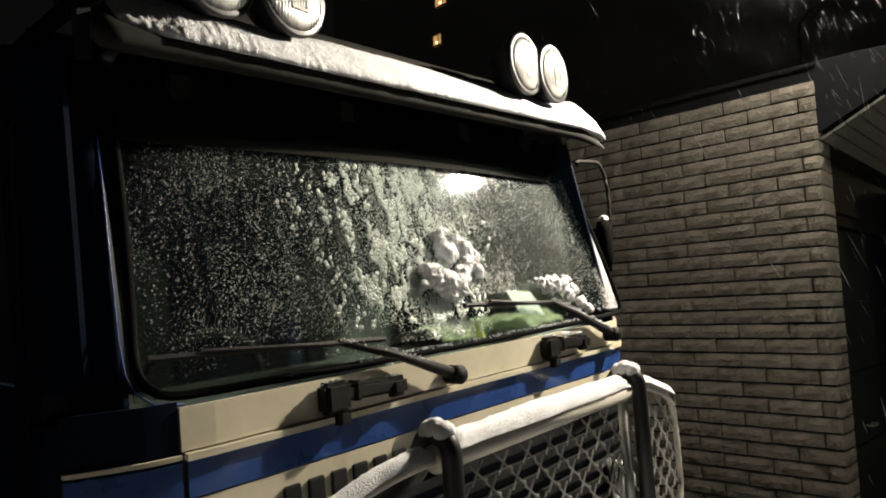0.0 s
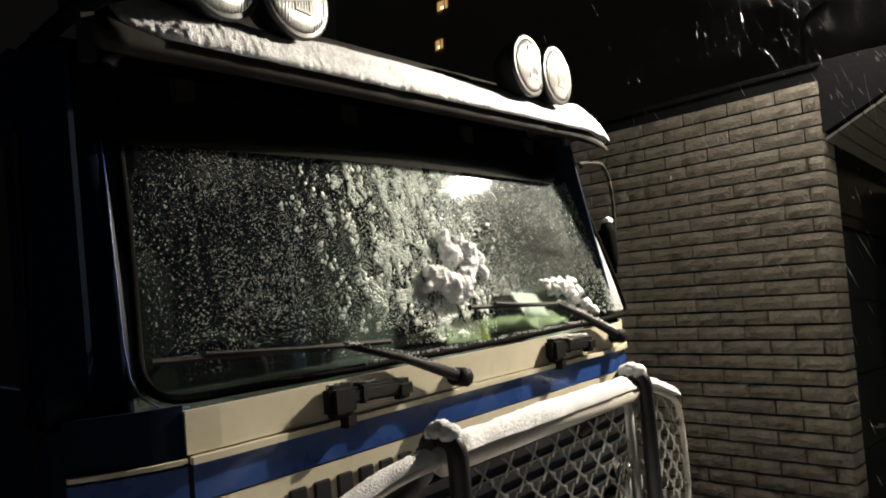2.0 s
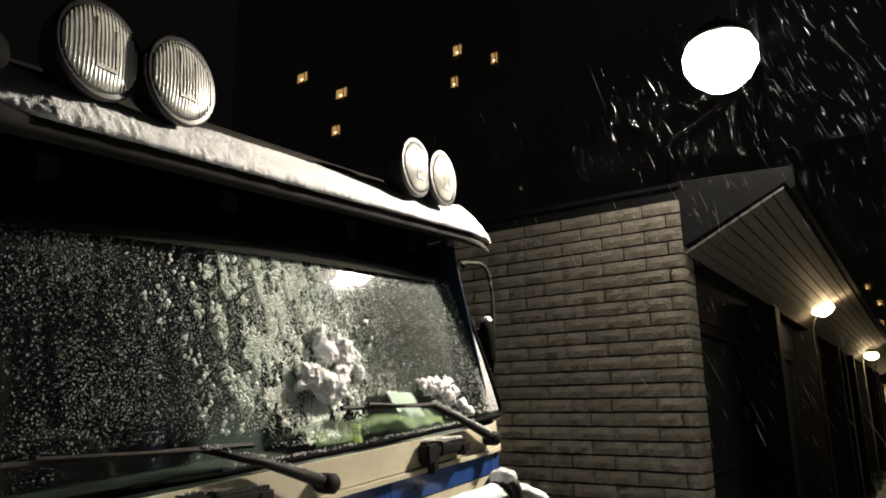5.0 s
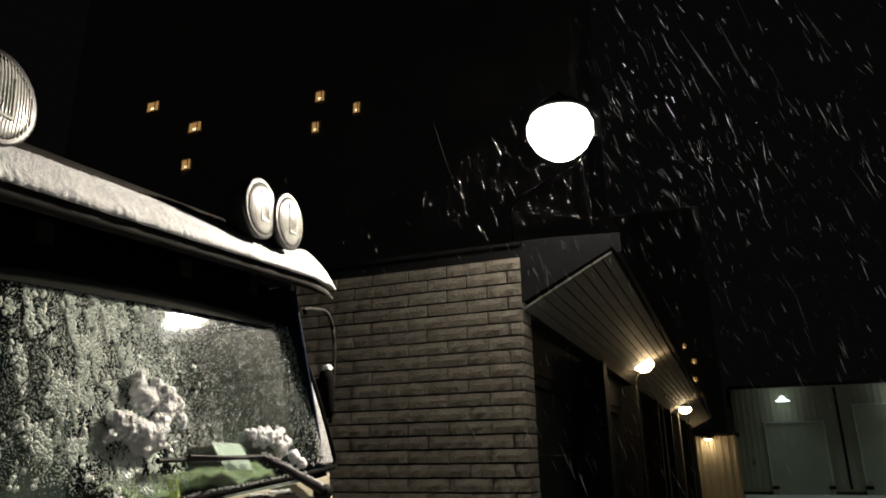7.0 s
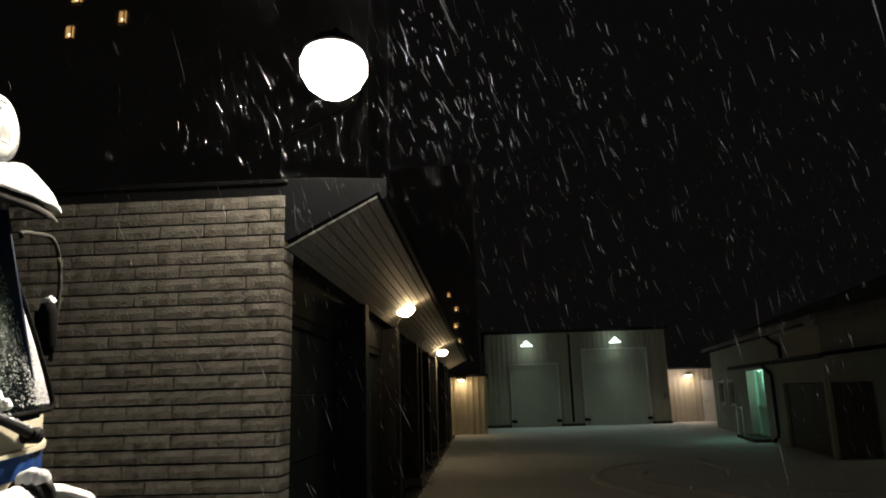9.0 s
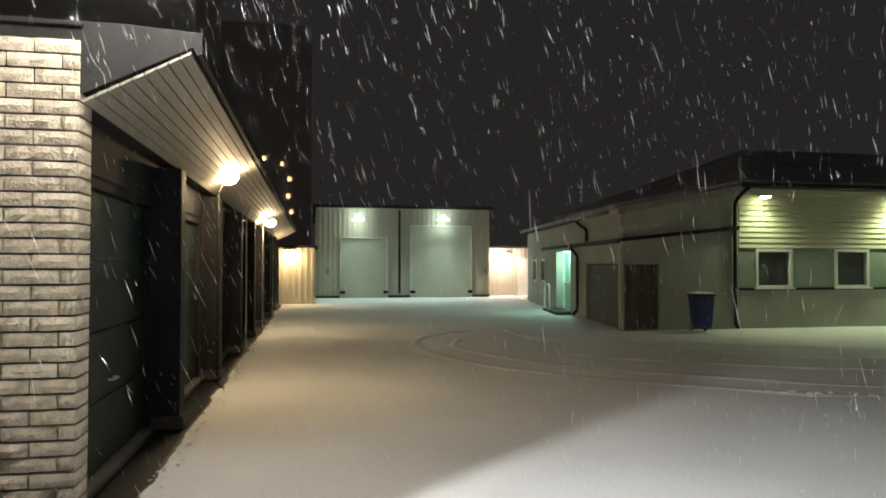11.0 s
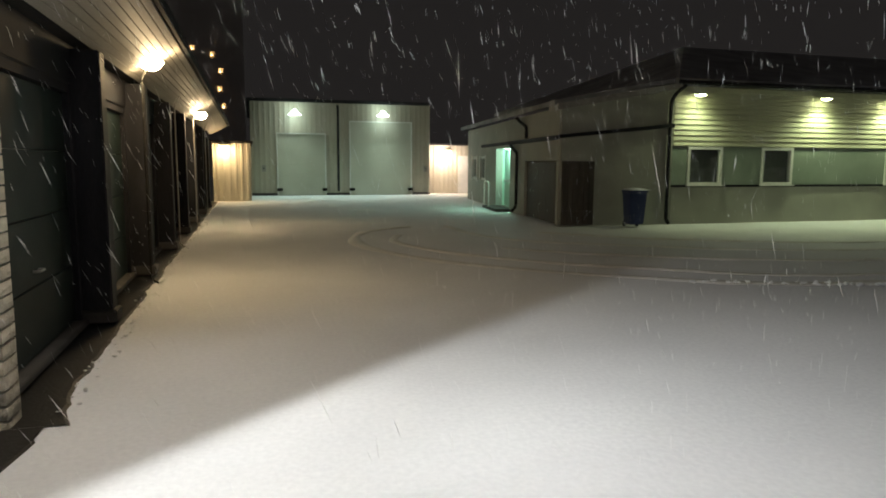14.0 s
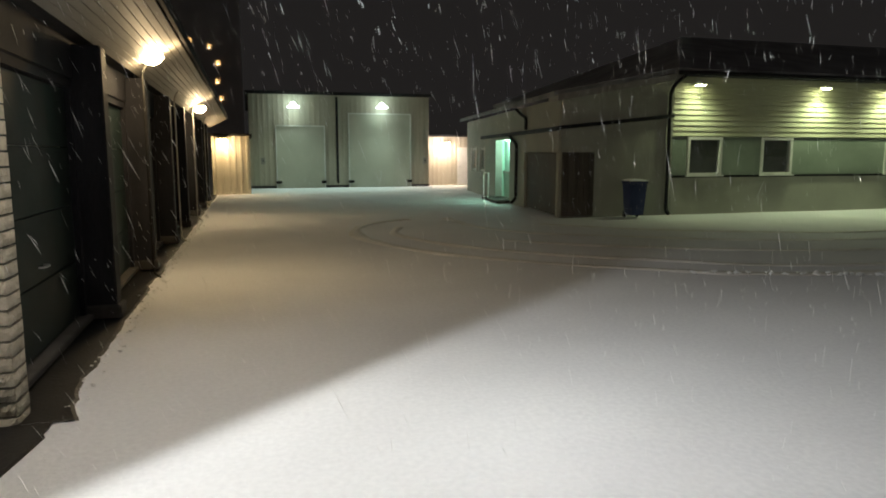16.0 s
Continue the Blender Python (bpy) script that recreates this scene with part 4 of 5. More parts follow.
    part("badge_panel", band(0.785, 3.08, 1.16, 1.284, 0.008), CREAM_PAINT, truck, "cream panel with raised badge shapes")
    part("seam", band(0.773, 0.784, 1.16, 1.388, 0.006), RUBBER, truck)
    for k in range(16):
        y, w = 1.02 + 0.074 * k, 0.05
        f = nose(y) + 0.0085
        bm = boxed(f, y, 1.185, f + 0.012, y + w, 1.248, 0.003)
        part("badge_bar", bm, BLACK_PLASTIC, truck, "raised black badge shape")
    for k in range(7):
        z = 0.70 + 0.066 * k
        part("grille_slat", band(0.80, 2.90, z, z + 0.03, 0.0, 0.03, 20, 1), BLACK_PLASTIC, truck)
    part("grille_backing", band(0.80, 2.90, 0.60, 1.16, -0.06, 0.01), RUBBER, truck)
    part("bumper", sheet(24, 4, lambda u, v, s: Vector((nose(0.52 + 2.48 * u) + 0.08 + 0.05 * math.sin(math.pi * v) - 0.06 * (1 - s), 0.52 + 2.48 * u, 0.30 + 0.28 * v)), 1), GREY_TRIM, truck, "grey steel bumper", True)
    for y in (0.85, 2.67):
        hl = part("headlight", revolve([(-0.06, 0.08), (-0.02, 0.1), (0.03, 0.1), (0.035, 0.092)], 24, "x"), CHROME, truck, "round headlight", True)
        hl.location = (nose(y) + 0.03, y, 0.82)
        part("lens", revolve([(0.02, 0.09), (0.035, 0.06), (0.04, 0.01)], 24, "x"), LENS, hl, "", True)
    # windscreen and its black rubber seal
    y_l, y_rb, y_rt, z0, z1 = 0.712, 3.06, 2.86, 1.505, 2.30
    right = lambda v: y_rb + (y_rt - y_rb) * v
    glass_ob = part("windscreen", sheet(24, 12, lambda u, v, s: Vector((screen(y_l + (right(v) - y_l) * u, z0 + (z1 - z0) * v) - 0.006 * s, y_l + (right(v) - y_l) * u, z0 + (z1 - z0) * v)), 1), WINDSCREEN, truck, "wet windscreen", True)
    glass_ob.visible_shadow = False
    glass_ob.data.set_sharp_from_angle(angle=math.radians(40))
    loop = []
    corners = [(y_l, z0), (y_rb, z0), (y_rt, z1), (y_l + 0.06, z1)]
    for i, (cy, cz) in enumerate(corners):
        p, q = corners[i - 1], corners[(i + 1) % 4]
        r = 0.11 if i in (0, 3) else 0.05
        a = Vector((p[0] - cy, p[1] - cz)).normalized() * r
        b = Vector((q[0] - cy, q[1] - cz)).normalized() * r
        for k in range(7):
            t = k / 6
            loop.append(((1 - t) ** 2 * a.x + t * t * b.x + cy, (1 - t) ** 2 * a.y + t * t * b.y + cz))
        e = Vector((cy + b.x, cz + b.y))
        nxt = Vector((q[0] - b.x, q[1] - b.y))
        for k in range(1, 10):
            m = e.lerp(nxt, k / 10)
            loop.append((m.x, m.y))
    part("screen_seal", tube([(screen(y, z) + 0.006, y, z) for y, z in loop], 0.011, 8, None, True), SEAL, truck, "black rubber screen seal", True)
    part("seal_trim", tube([(screen(y, z) + 0.014, y, z) for y, z in ((y_l + 0.10, 1.487), (y_l + 0.035, 1.497), (y_l, 1.525), (y_l - 0.018, 1.57), (y_l - 0.022, 1.64), (y_l - 0.016, 1.8), (y_l - 0.004, 2.0), (y_l + 0.010, 2.2))], 0.0022, 6), BLUE_PAINT, truck, "thin blue trim on the seal", True)
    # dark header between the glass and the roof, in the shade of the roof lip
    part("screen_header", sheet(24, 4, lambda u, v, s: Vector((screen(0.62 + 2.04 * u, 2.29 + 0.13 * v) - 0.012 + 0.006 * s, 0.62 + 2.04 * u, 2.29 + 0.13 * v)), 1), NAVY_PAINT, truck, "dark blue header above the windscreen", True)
    # smoked sun visor in front of the top of the glass, its lower corners rounded
    def visor(u, v, s):
        y = 0.70 + 2.03 * u
        low = 2.128 + 0.06 * max(0.0, (u - 0.94) / 0.06) ** 3 + 0.05 * max(0.0, (0.05 - u) / 0.05) ** 3
        z = low + (2.335 - low) * v
        return Vector((screen(y, z) + 0.016 - 0.005 * s, y, z))
    part("sun_visor", sheet(48, 4, visor, 1), VISOR, truck, "smoked dark sun visor")
    for y in (0.95, 1.50, 2.10, 2.56):
        part("visor_clip", boxed(screen(y, 2.30) + 0.012, y - 0.035, 2.25, screen(y, 2.30) + 0.030, y + 0.035, 2.335, 0.008), LIP_GREY, truck, "grey visor clip")
    # roof lip over the windscreen, drawn to a point at its end
    def lip(u, v, s):
        y = 0.60 + 2.09 * u
        t = math.pi * v
        end = 1 - max(0, (u - 0.9) / 0.1) ** 2 * 0.85
        rise = 0.045 + 0.05 * v
        return back(Vector((-1.565 - 0.22 * v * (0.6 + 0.4 * end) - 0.04 * max(0, (u - 0.88) / 0.12), y, 2.243 + rise * s * end + 0.16 * v * (0.4 + 0.6 * end) - 0.012)))
    part("roof_lip", sheet(40, 6, lip, 1), LIP_GREY, truck, "grey roof lip above the windscreen", True)
    # lamps
    for y, z, tilt in ((0.965, 2.56, 9), (1.20, 2.56, 9), (2.335, 2.57, 5), (2.54, 2.565, 5)):
        spotlight(y, z, -1.74, tilt)
    part("lamp_bar", tube(arc([(-1.83, 0.72, 2.30), (-1.83, 0.74, 2.345), (-1.83, 2.72, 2.39), (-1.83, 2.74, 2.30)]), 0.018, 10), BLACK_PLASTIC, truck, "black roof bar", True)
    horn = part("air_horn", tube([(-1.62, 0.66, 2.42), (-1.72, 0.66, 2.42), (-1.85, 0.655, 2.42), (-2.2, 0.65, 2.42)], 0.03, 14, None, False, [0.055, 0.03, 0.022, 0.018]), SEAL, truck, "black air horn", True)
    for xs in (-1.8, -2.1):
        part("horn_stand", boxed(xs, 0.64, 2.28, xs + 0.03, 0.67, 2.42), BLACK_PLASTIC, horn)
    # wipers
    def wiper(pivot, elbow, tip, blade_a, blade_b):
        arm = part("wiper_arm", tube([pivot, elbow, tip], 0.012, 8, None, False, [0.02, 0.013, 0.008]), RUBBER, truck, "black wiper arm", True)
        part("blade", tube([blade_a, [(a + b) / 2 + (0.006 if i == 0 else 0) for i, (a, b) in enumerate(zip(blade_a, blade_b))], blade_b], 0.009, 6), RUBBER, arm, "wet wiper blade")
        part("rib", tube([[p + d for p, d in zip(blade_a, (0.016, 0.12, 0.004))], [p + d for p, d in zip(blade_b, (0.016, -0.12, 0.004))]], 0.006, 6), RUBBER, arm)
        knob = part("spindle", revolve([(-0.06, 0.016), (-0.03, 0.03), (0.02, 0.03), (0.03, 0.022)], 16, "x"), RUBBER, arm, "round wiper spindle", True)
        knob.location = pivot
    wiper((-1.63, 1.65, 1.428), (-1.645, 1.41, 1.522), (-1.668, 1.226, 1.578), (-1.725, 0.73, 1.60), (-1.675, 1.40, 1.568))
    wiper((-1.64, 2.69, 1.438), (-1.655, 2.42, 1.555), (-1.675, 2.30, 1.603), (-1.685, 1.78, 1.635), (-1.68, 2.31, 1.606))
    for y, w in ((1.14, 0.30), (2.17, 0.31)):
        bm = boxed(-1.675, y, 1.398, -1.622, y + 0.085, 1.482, 0.012)
        m = part("wiper_linkage", bm, RUBBER, truck, "black wiper linkage cover")
        bm = boxed(-1.668, y + 0.07, 1.428, -1.628, y + w - 0.05, 1.470, 0.008)
        for v in bm.verts:
            v.co.z -= 0.012 * (v.co.y - y) / w
        part("link_rod", bm, RUBBER, m)
        part("rod_collar", boxed(-1.672, y + 0.10, 1.420, -1.624, y + 0.125, 1.474, 0.006), RUBBER, m)
        part("cap", boxed(-1.672, y + w - 0.07, 1.405, -1.622, y + w, 1.462, 0.014), RUBBER, m)
        part("stud", boxed(-1.672, y + 0.045, 1.365, -1.63, y + 0.085, 1.402, 0.006), RUBBER, m)
    # mirror on its arm
    arm = part("mirror_arm", tube(arc([(-1.86, 2.90, 2.22), (-1.93, 3.0, 2.26), (-1.95, 3.30, 2.285), (-1.95, 3.36, 2.10), (-1.95, 3.30, 1.70)]), 0.010, 8), LIP_GREY, truck, "bent mirror arm", True)
    head = part("mirror_housing", revolve([(-0.125, 0.015), (-0.115, 0.032), (-0.07, 0.042), (0.07, 0.042), (0.115, 0.032), (0.125, 0.015)], 20, "z"), SEAL, arm, "black mirror housing", True)
    head.location = (-1.96, 3.28, 1.85)
    part("mirror_glass", boxed(-2.006, 3.25, 1.77, -2.001, 3.31, 1.93), CHROME, arm)
    # cab inside
    part("dashboard", sheet(20, 6, lambda u, v, s: Vector((-1.80 - 0.42 * v, 0.62 + 2.26 * u, 1.44 + 0.05 * math.sin(v * 3) - 0.04 * s)), 1), CAB_DARK, truck, "dark dashboard", True)
    for y in (0.85, 2.1):
        part("cab_seat", box(boxed(-2.95, y, 0.9, -2.45, y + 0.55, 1.15, 0.06), -3.1, y, 1.1, -2.93, y + 0.55, 1.95, 0.06), CAB_DARK, truck, "dark cab seat")
    ring = [(-2.25 + 0.09 * math.sin(t), 1.12 + 0.22 * math.cos(t), 1.42 + 0.2 * math.sin(t)) for t in (2 * math.pi * k / 28 for k in range(28))]
    part("steering_wheel", tube(ring, 0.014, 8, None, True), RUBBER, truck, "", True)
    # chassis and wheels
    for y in (1.25, 2.15):
        part("chassis_rail", boxed(-8.2, y, 0.62, -1.9, y + 0.09, 0.86, 0.01), BLACK_PLASTIC, truck)
    for x in (-2.4, -7.0):
        for y, low in ((0.62, -0.045), (2.62, -0.19)):
            r = 0.48
            w = part("wheel", revolve([(-0.12, 0.3), (-0.13, r - 0.04), (-0.1, r), (0.1, r), (0.13, r - 0.04), (0.12, 0.3)], 32, "y"), RUBBER, truck, "black truck tyre", True)
            w.location = (x, y + 0.13, low + r)
            part("rim", revolve([(-0.10, 0.29), (-0.04, 0.27), (-0.02, 0.1), (0.06, 0.09), (0.06, 0.29)], 24, "y"), STEEL, w, "", True)
        part("axle", tube([(x, 0.75, 0.42), (x, 2.75, 0.33)], 0.06, 10), BLACK_PLASTIC, truck)
    part("load_bed", boxed(-8.4, 0.55, 0.88, -3.7, 2.97, 1.05, 0.02), GREY_TRIM, truck, "low grey load bed")


build_truck()


def bull_bar():
    """Tubular guard with expanded-metal mesh, bolted before the grille."""
    bx, top, low = -1.38, 1.290, 0.62
    c, p1, p2 = MID + 0.02, 1.28, 2.28
    bar = part("bull_bar", tube([(bx, p1 - 0.02, top), (bx, p2 + 0.02, top)], 0.036, 14), TUBE, truck, "pale tubular bull bar", True)
    for sgn, p in ((-1, p1), (1, p2)):
        f = 0.55 if sgn > 0 else 1.0
        pts = arc([(bx, p, top), (bx - 0.03 * f, p + sgn * 0.16, top - 0.02), (bx - 0.08 * f, p + sgn * 0.46, top - 0.12), (bx - 0.10 * f, p + sgn * 0.49, low + 0.12), (bx - 0.03 * f, p + sgn * 0.2, low), (bx, p, low)])
        part("wing_tube", tube(pts, 0.012, 12), TUBE, bar, "bent wing tube", True)
        part("post", tube(arc([(bx - 0.24, p, top - 0.16), (bx - 0.07, p, top - 0.04), (bx - 0.05, p, top + 0.055), (bx + 0.04, p, top + 0.055), (bx + 0.042, p, top - 0.06), (bx + 0.035, p, low - 0.1)]), 0.027, 12), BLACK_PLASTIC, bar, "black upright post", True)
        part("stay", boxed(bx - 0.24, p - 0.03, 0.5, bx, p + 0.03, 0.58, 0.008), BLACK_PLASTIC, bar)
        part("inner_post", tube([(bx, p - sgn * 0.05, top), (bx, p - sgn * 0.05, low)], 0.018, 10), STEEL, bar, "steel inner post", True)
    part("lower_tube", tube([(bx, p1, low), (bx, p2, low)], 0.03, 12), TUBE, bar, "", True)

    def diamonds(y0, y1, z0, z1, at):
        bm = bmesh.new()
        dy, dz = 0.057, 0.054
        n, m = int((y1 - y0) / dy), int((z1 - z0) / dz)
        for i in range(n + 1):
            for j in range(m):
                y, z = y0 + i * dy, z0 + j * dz
                k = 1 if (i + j) % 2 else -1
                if i + k < 0 or i + k > n:
                    continue
                a, b = Vector((at(y) + 0.004, y, z)), Vector((at(y + k * dy) - 0.004, y + k * dy, z + dz))
                s = Vector((0, 0.0019 * k * -1, 0.0022))
                t = Vector((0.004, 0, 0))
                v = [bm.verts.new(q) for q in (a - s, a + s, a + s + t, a - s + t, b - s, b + s, b + s + t, b - s + t)]
                for f in ((0, 1, 5, 4), (1, 2, 6, 5), (2, 3, 7, 6), (3, 0, 4, 7)):
                    bm.faces.new([v[q] for q in f])
                if (i + j) % 2 == 0:
                    box(bm, at(y) - 0.003, y - 0.004, z - 0.009, at(y) + 0.008, y + 0.004, z + 0.009)
        return bm
    part("mesh", diamonds(p1 + 0.05, p2 - 0.04, low + 0.03, top - 0.03, lambda y: bx), STEEL, bar, "galvanised expanded-metal mesh")
    part("wing_mesh", diamonds(p2 + 0.01, p2 + 0.47, low + 0.1, top - 0.06, lambda y: bx - 0.13 * (y - p2)), STEEL, bar, "mesh in the bent wing")
    part("wing_mesh", diamonds(p1 - 0.47, p1 - 0.04, low + 0.1, top - 0.10, lambda y: bx + 0.24 * (y - p1)), STEEL, bar, "mesh in the bent wing")

    def cap(pts, r, name="snow_ridge"):
        """Snow heaped along the upper side of a tube."""
        bm = bmesh.new()
        line = []
        ps = [Vector(p) for p in pts]
        for a, b in zip(ps, ps[1:]):
            n = max(2, int((b - a).length / 0.012))
            line += [a.lerp(b, k / n) for k in range(n)]
        rows = []
        for i, p in enumerate(line):
            d = (line[min(i + 1, len(line) - 1)] - line[max(i - 1, 0)]).normalized()
            s = d.cross(Vector((0, 0, 1))).normalized()
            row = []
            for k in range(9):
                t = math.pi * (k / 8)
                h = 1 + 0.10 * noise.noise(Vector((i * 0.16, k * 0.5, 3))) + 0.16 * noise.noise(Vector((i * 0.05, 1, 7))) + 0.11 * noise.noise(Vector((i * 0.9, k * 1.3, 3)))
                end = min(1, min(i, len(line) - 1 - i) / 3 + 0.2)
                row.append(bm.verts.new(p + s * (r * 1.05 * math.cos(t) * h) + Vector((0, 0, r * 1.22 * math.sin(t) * h * end + 0.004))))
            rows.append(row)
        for a, b in zip(rows, rows[1:]):
            for k in range(8):
                bm.faces.new((a[k], a[k + 1], b[k + 1], b[k]))
        bm.faces.new(rows[0]), bm.faces.new(rows[-1])
        ob = part(name, bm, SNOW, smooth=True)
        ob.matrix_basis = TRUCK_POSE
        return tagged(ob, "ridge of snow lying along the bull bar tube", "snow", group="snow on the bull bar")
    cap([(bx, p1 + 0.03, top + 0.012), (bx, p2 - 0.03, top + 0.012)], 0.036)
    cap(arc([(bx, p1 - 0.03, top + 0.01), (bx - 0.03, p1 - 0.16, top - 0.008), (bx - 0.08, p1 - 0.44, top - 0.108)]), 0.027)
    cap(arc([(bx, p2 + 0.04, top + 0.01), (bx - 0.017, p2 + 0.16, top - 0.008), (bx - 0.044, p2 + 0.44, top - 0.105)]), 0.024)
    for k, p in enumerate((p1, p2)):
        blob = part("post_snow", lumps(60 + k, [((bx - 0.028, p, top + 0.062), 0.9), ((bx - 0.004, p, top + 0.068), 1.0), ((bx + 0.022, p, top + 0.064), 0.95)], 0.031, 1.0, 0.10, 3), SNOW, smooth=True)
        blob.matrix_basis = TRUCK_POSE
        tagged(blob, "rounded cap of snow on a bull bar post", "snow", group="snow on the bull bar")


bull_bar()


def roof_lip_snow():
    def place(u, v, s):
        y = 0.655 + 2.035 * u
        end = 1 - max(0, (u - 0.90) / 0.10) ** 7 * 0.7
        hollow = 0.13 * math.exp(-((y - 0.885) / 0.05) ** 2) * max(0, v - 0.4) + 0.15 * math.exp(-((y - 1.10) / 0.08) ** 2) * max(0, v - 0.4)
        lump = (0.006 + 0.012 * max(0, 1.3 - y)) * noise.noise(Vector((y * 6, v * 3, 0))) + 0.0007 * noise.noise(Vector((y * 24, v * 6, 3))) + (0.0022 + 0.004 * max(0, 1.4 - y)) * noise.noise(Vector((y * 105, v * 27, 6))) + 0.0025 * abs(noise.noise(Vector((y * 190, v * 48, 8))))
        rise = 0.16 * v * (0.35 + 0.65 * end)
        round_ = (0.055 + 0.035 * math.exp(-((y - 2.62) / 0.05) ** 2)) * math.sin(math.pi * min(1, v * 1.0 + 0.06)) ** 0.6 if v < 0.999 else 0.0
        x = -1.552 - 0.235 * v * (0.55 + 0.45 * end) - 0.04 * max(0, (u - 0.88) / 0.12) + (0.005 * noise.noise(Vector((y * 14, v * 4, 5))) + 0.003 * noise.noise(Vector((y * 60, 2, v * 14)))) * (1 - v)
        z = 2.275 - 0.012 * (1 - end) + rise + s * max(0.004, (round_ + lump) * end - hollow)
        left = max(0, (0.06 - u) / 0.06)
        return back(Vector((x - 0.05 * left, y, z + 0.02 * left)))
    ob = part("roof_lip_snow", sheet(640, 48, place, 1), SNOW, smooth=True)
    ob.matrix_basis = TRUCK_POSE
    tagged(ob, "thick bank of snow lying on the truck's roof lip", "snow")


roof_lip_snow()


def crumbs(spots, rad, seed):
    rng = random.Random(seed)
    out = []
    for y, z, r in spots:
        out.append(((screen(y, z) + 0.02, y, z), r))
        for k in range(7):
            a, d = rng.uniform(0, 6.28), rng.uniform(0.6, 1.15) * r * rad
            yy, zz = y + d * math.cos(a), z + d * math.sin(a)
            out.append(((screen(yy, zz) + rng.uniform(0.0, 0.012), yy, zz), r * rng.uniform(0.16, 0.45)))
    return out


def snow_clod(spots, rad, seed, label):
    ob = part("snow_clod", lumps(seed, crumbs(spots, rad, seed), rad, 0.7, 0.38, 3), SNOW, smooth=True)
    grown = ob.modifiers.new("grown_together", "REMESH")
    grown.mode, grown.voxel_size, grown.use_smooth_shade = "VOXEL", 0.004, True
    soft = ob.modifiers.new("settled", "SMOOTH")
    soft.factor, soft.iterations = 0.5, 9
    for name, size, strength in (("big_lumps", 0.028, 0.016), ("grains", 0.008, 0.006)):
        cloud = bpy.data.textures.new(name, "CLOUDS")
        cloud.noise_scale, cloud.noise_depth = size, 2
        push = ob.modifiers.new(name, "DISPLACE")
        push.texture, push.strength, push.mid_level = cloud, strength, 0.5
    ob.matrix_basis = TRUCK_POSE
    return tagged(ob, label, "snow", group="snow stuck to the windscreen")


snow_clod([(y - 0.035, z + 0.025, r) for y, z, r in ((1.80, 1.86, 0.45), (1.79, 1.825, 0.6), (1.82, 1.79, 0.75), (1.87, 1.835, 0.5), (1.90, 1.80, 0.8), (1.935, 1.765, 0.65), (1.89, 1.755, 0.7), (1.955, 1.72, 0.5), (1.69, 1.735, 0.55), (1.72, 1.715, 0.9), (1.77, 1.69, 1.0), (1.82, 1.675, 0.9), (1.85, 1.71, 0.8), (1.78, 1.65, 0.6), (1.66, 1.69, 0.4))], 0.047, 5, "big clod of snow sticking to the windscreen")
snow_clod([(2.31, 1.685, 0.5), (2.35, 1.675, 0.8), (2.41, 1.675, 0.9), (2.47, 1.66, 0.85), (2.52, 1.69, 0.5), (2.55, 1.64, 0.7), (2.50, 1.62, 0.8), (2.60, 1.585, 0.7), (2.66, 1.555, 0.6)], 0.04, 6, "clod of snow behind the wiper on the windscreen")


def edge_snow():
    """Grains of snow frozen to the windscreen's far edge, dense at the seal and thinning inwards."""
    rng = random.Random(17)
    verts, faces = [], []
    for k in range(4600):
        z = 1.53 + 0.62 * rng.random()
        wide = 0.035 + 0.07 * max(0.0, (1.85 - z) / 0.3) + 0.02 * noise.noise(Vector((z * 14, 0, 4)))
        y = 3.055 - 0.25 * (z - 1.5) - 0.012 - abs(rng.gauss(0, 0.7)) * wide
        r = rng.uniform(0.0012, 0.0042)
        x = screen(y, z) + 0.001
        b = len(verts)
        for q in range(6):
            a = math.pi * q / 3 + rng.uniform(-0.3, 0.3)
            verts.append((x, y + r * math.cos(a), z + r * math.sin(a)))
        verts.append((x + 0.9 * r, y, z))
        faces += [(b + q, b + (q + 1) % 6, b + 6) for q in range(6)]
    me = bpy.data.meshes.new("edge_snow")
    me.from_pydata(verts, [], faces)
    me.materials.append(SNOW)
    ob = new("edge_snow", me)
    ob.matrix_basis = TRUCK_POSE
    tagged(ob, "grains of snow frozen along the windscreen's edge", "snow", kind="stuff")


edge_snow()


def arm_snow_or_glints(points, seed, label, size=1.0, gap=0.0022):
    """Wet grains of snow along the top of a wiper arm; small ones imitate wet glints."""
    rng = random.Random(seed)
    bm = bmesh.new()
    ps = [Vector(p) for p in points]
    for a, b in zip(ps, ps[1:]):
        for k in range(int((b - a).length / gap)):
            c = a.lerp(b, rng.random()) + Vector((rng.uniform(-0.006, 0.008), rng.gauss(0, 0.004), rng.uniform(0.004, 0.013)))
            r = rng.uniform(0.002, 0.0055) * size
            made = bmesh.ops.create_icosphere(bm, subdivisions=1, radius=r)["verts"]
            for v in made:
                v.co = v.co * rng.uniform(0.75, 1.25) + c
    ob = part("wiper_snow_or_glints", bm, SNOW, smooth=True)
    ob.matrix_basis = TRUCK_POSE
    tagged(ob, label, "snow", kind="stuff")


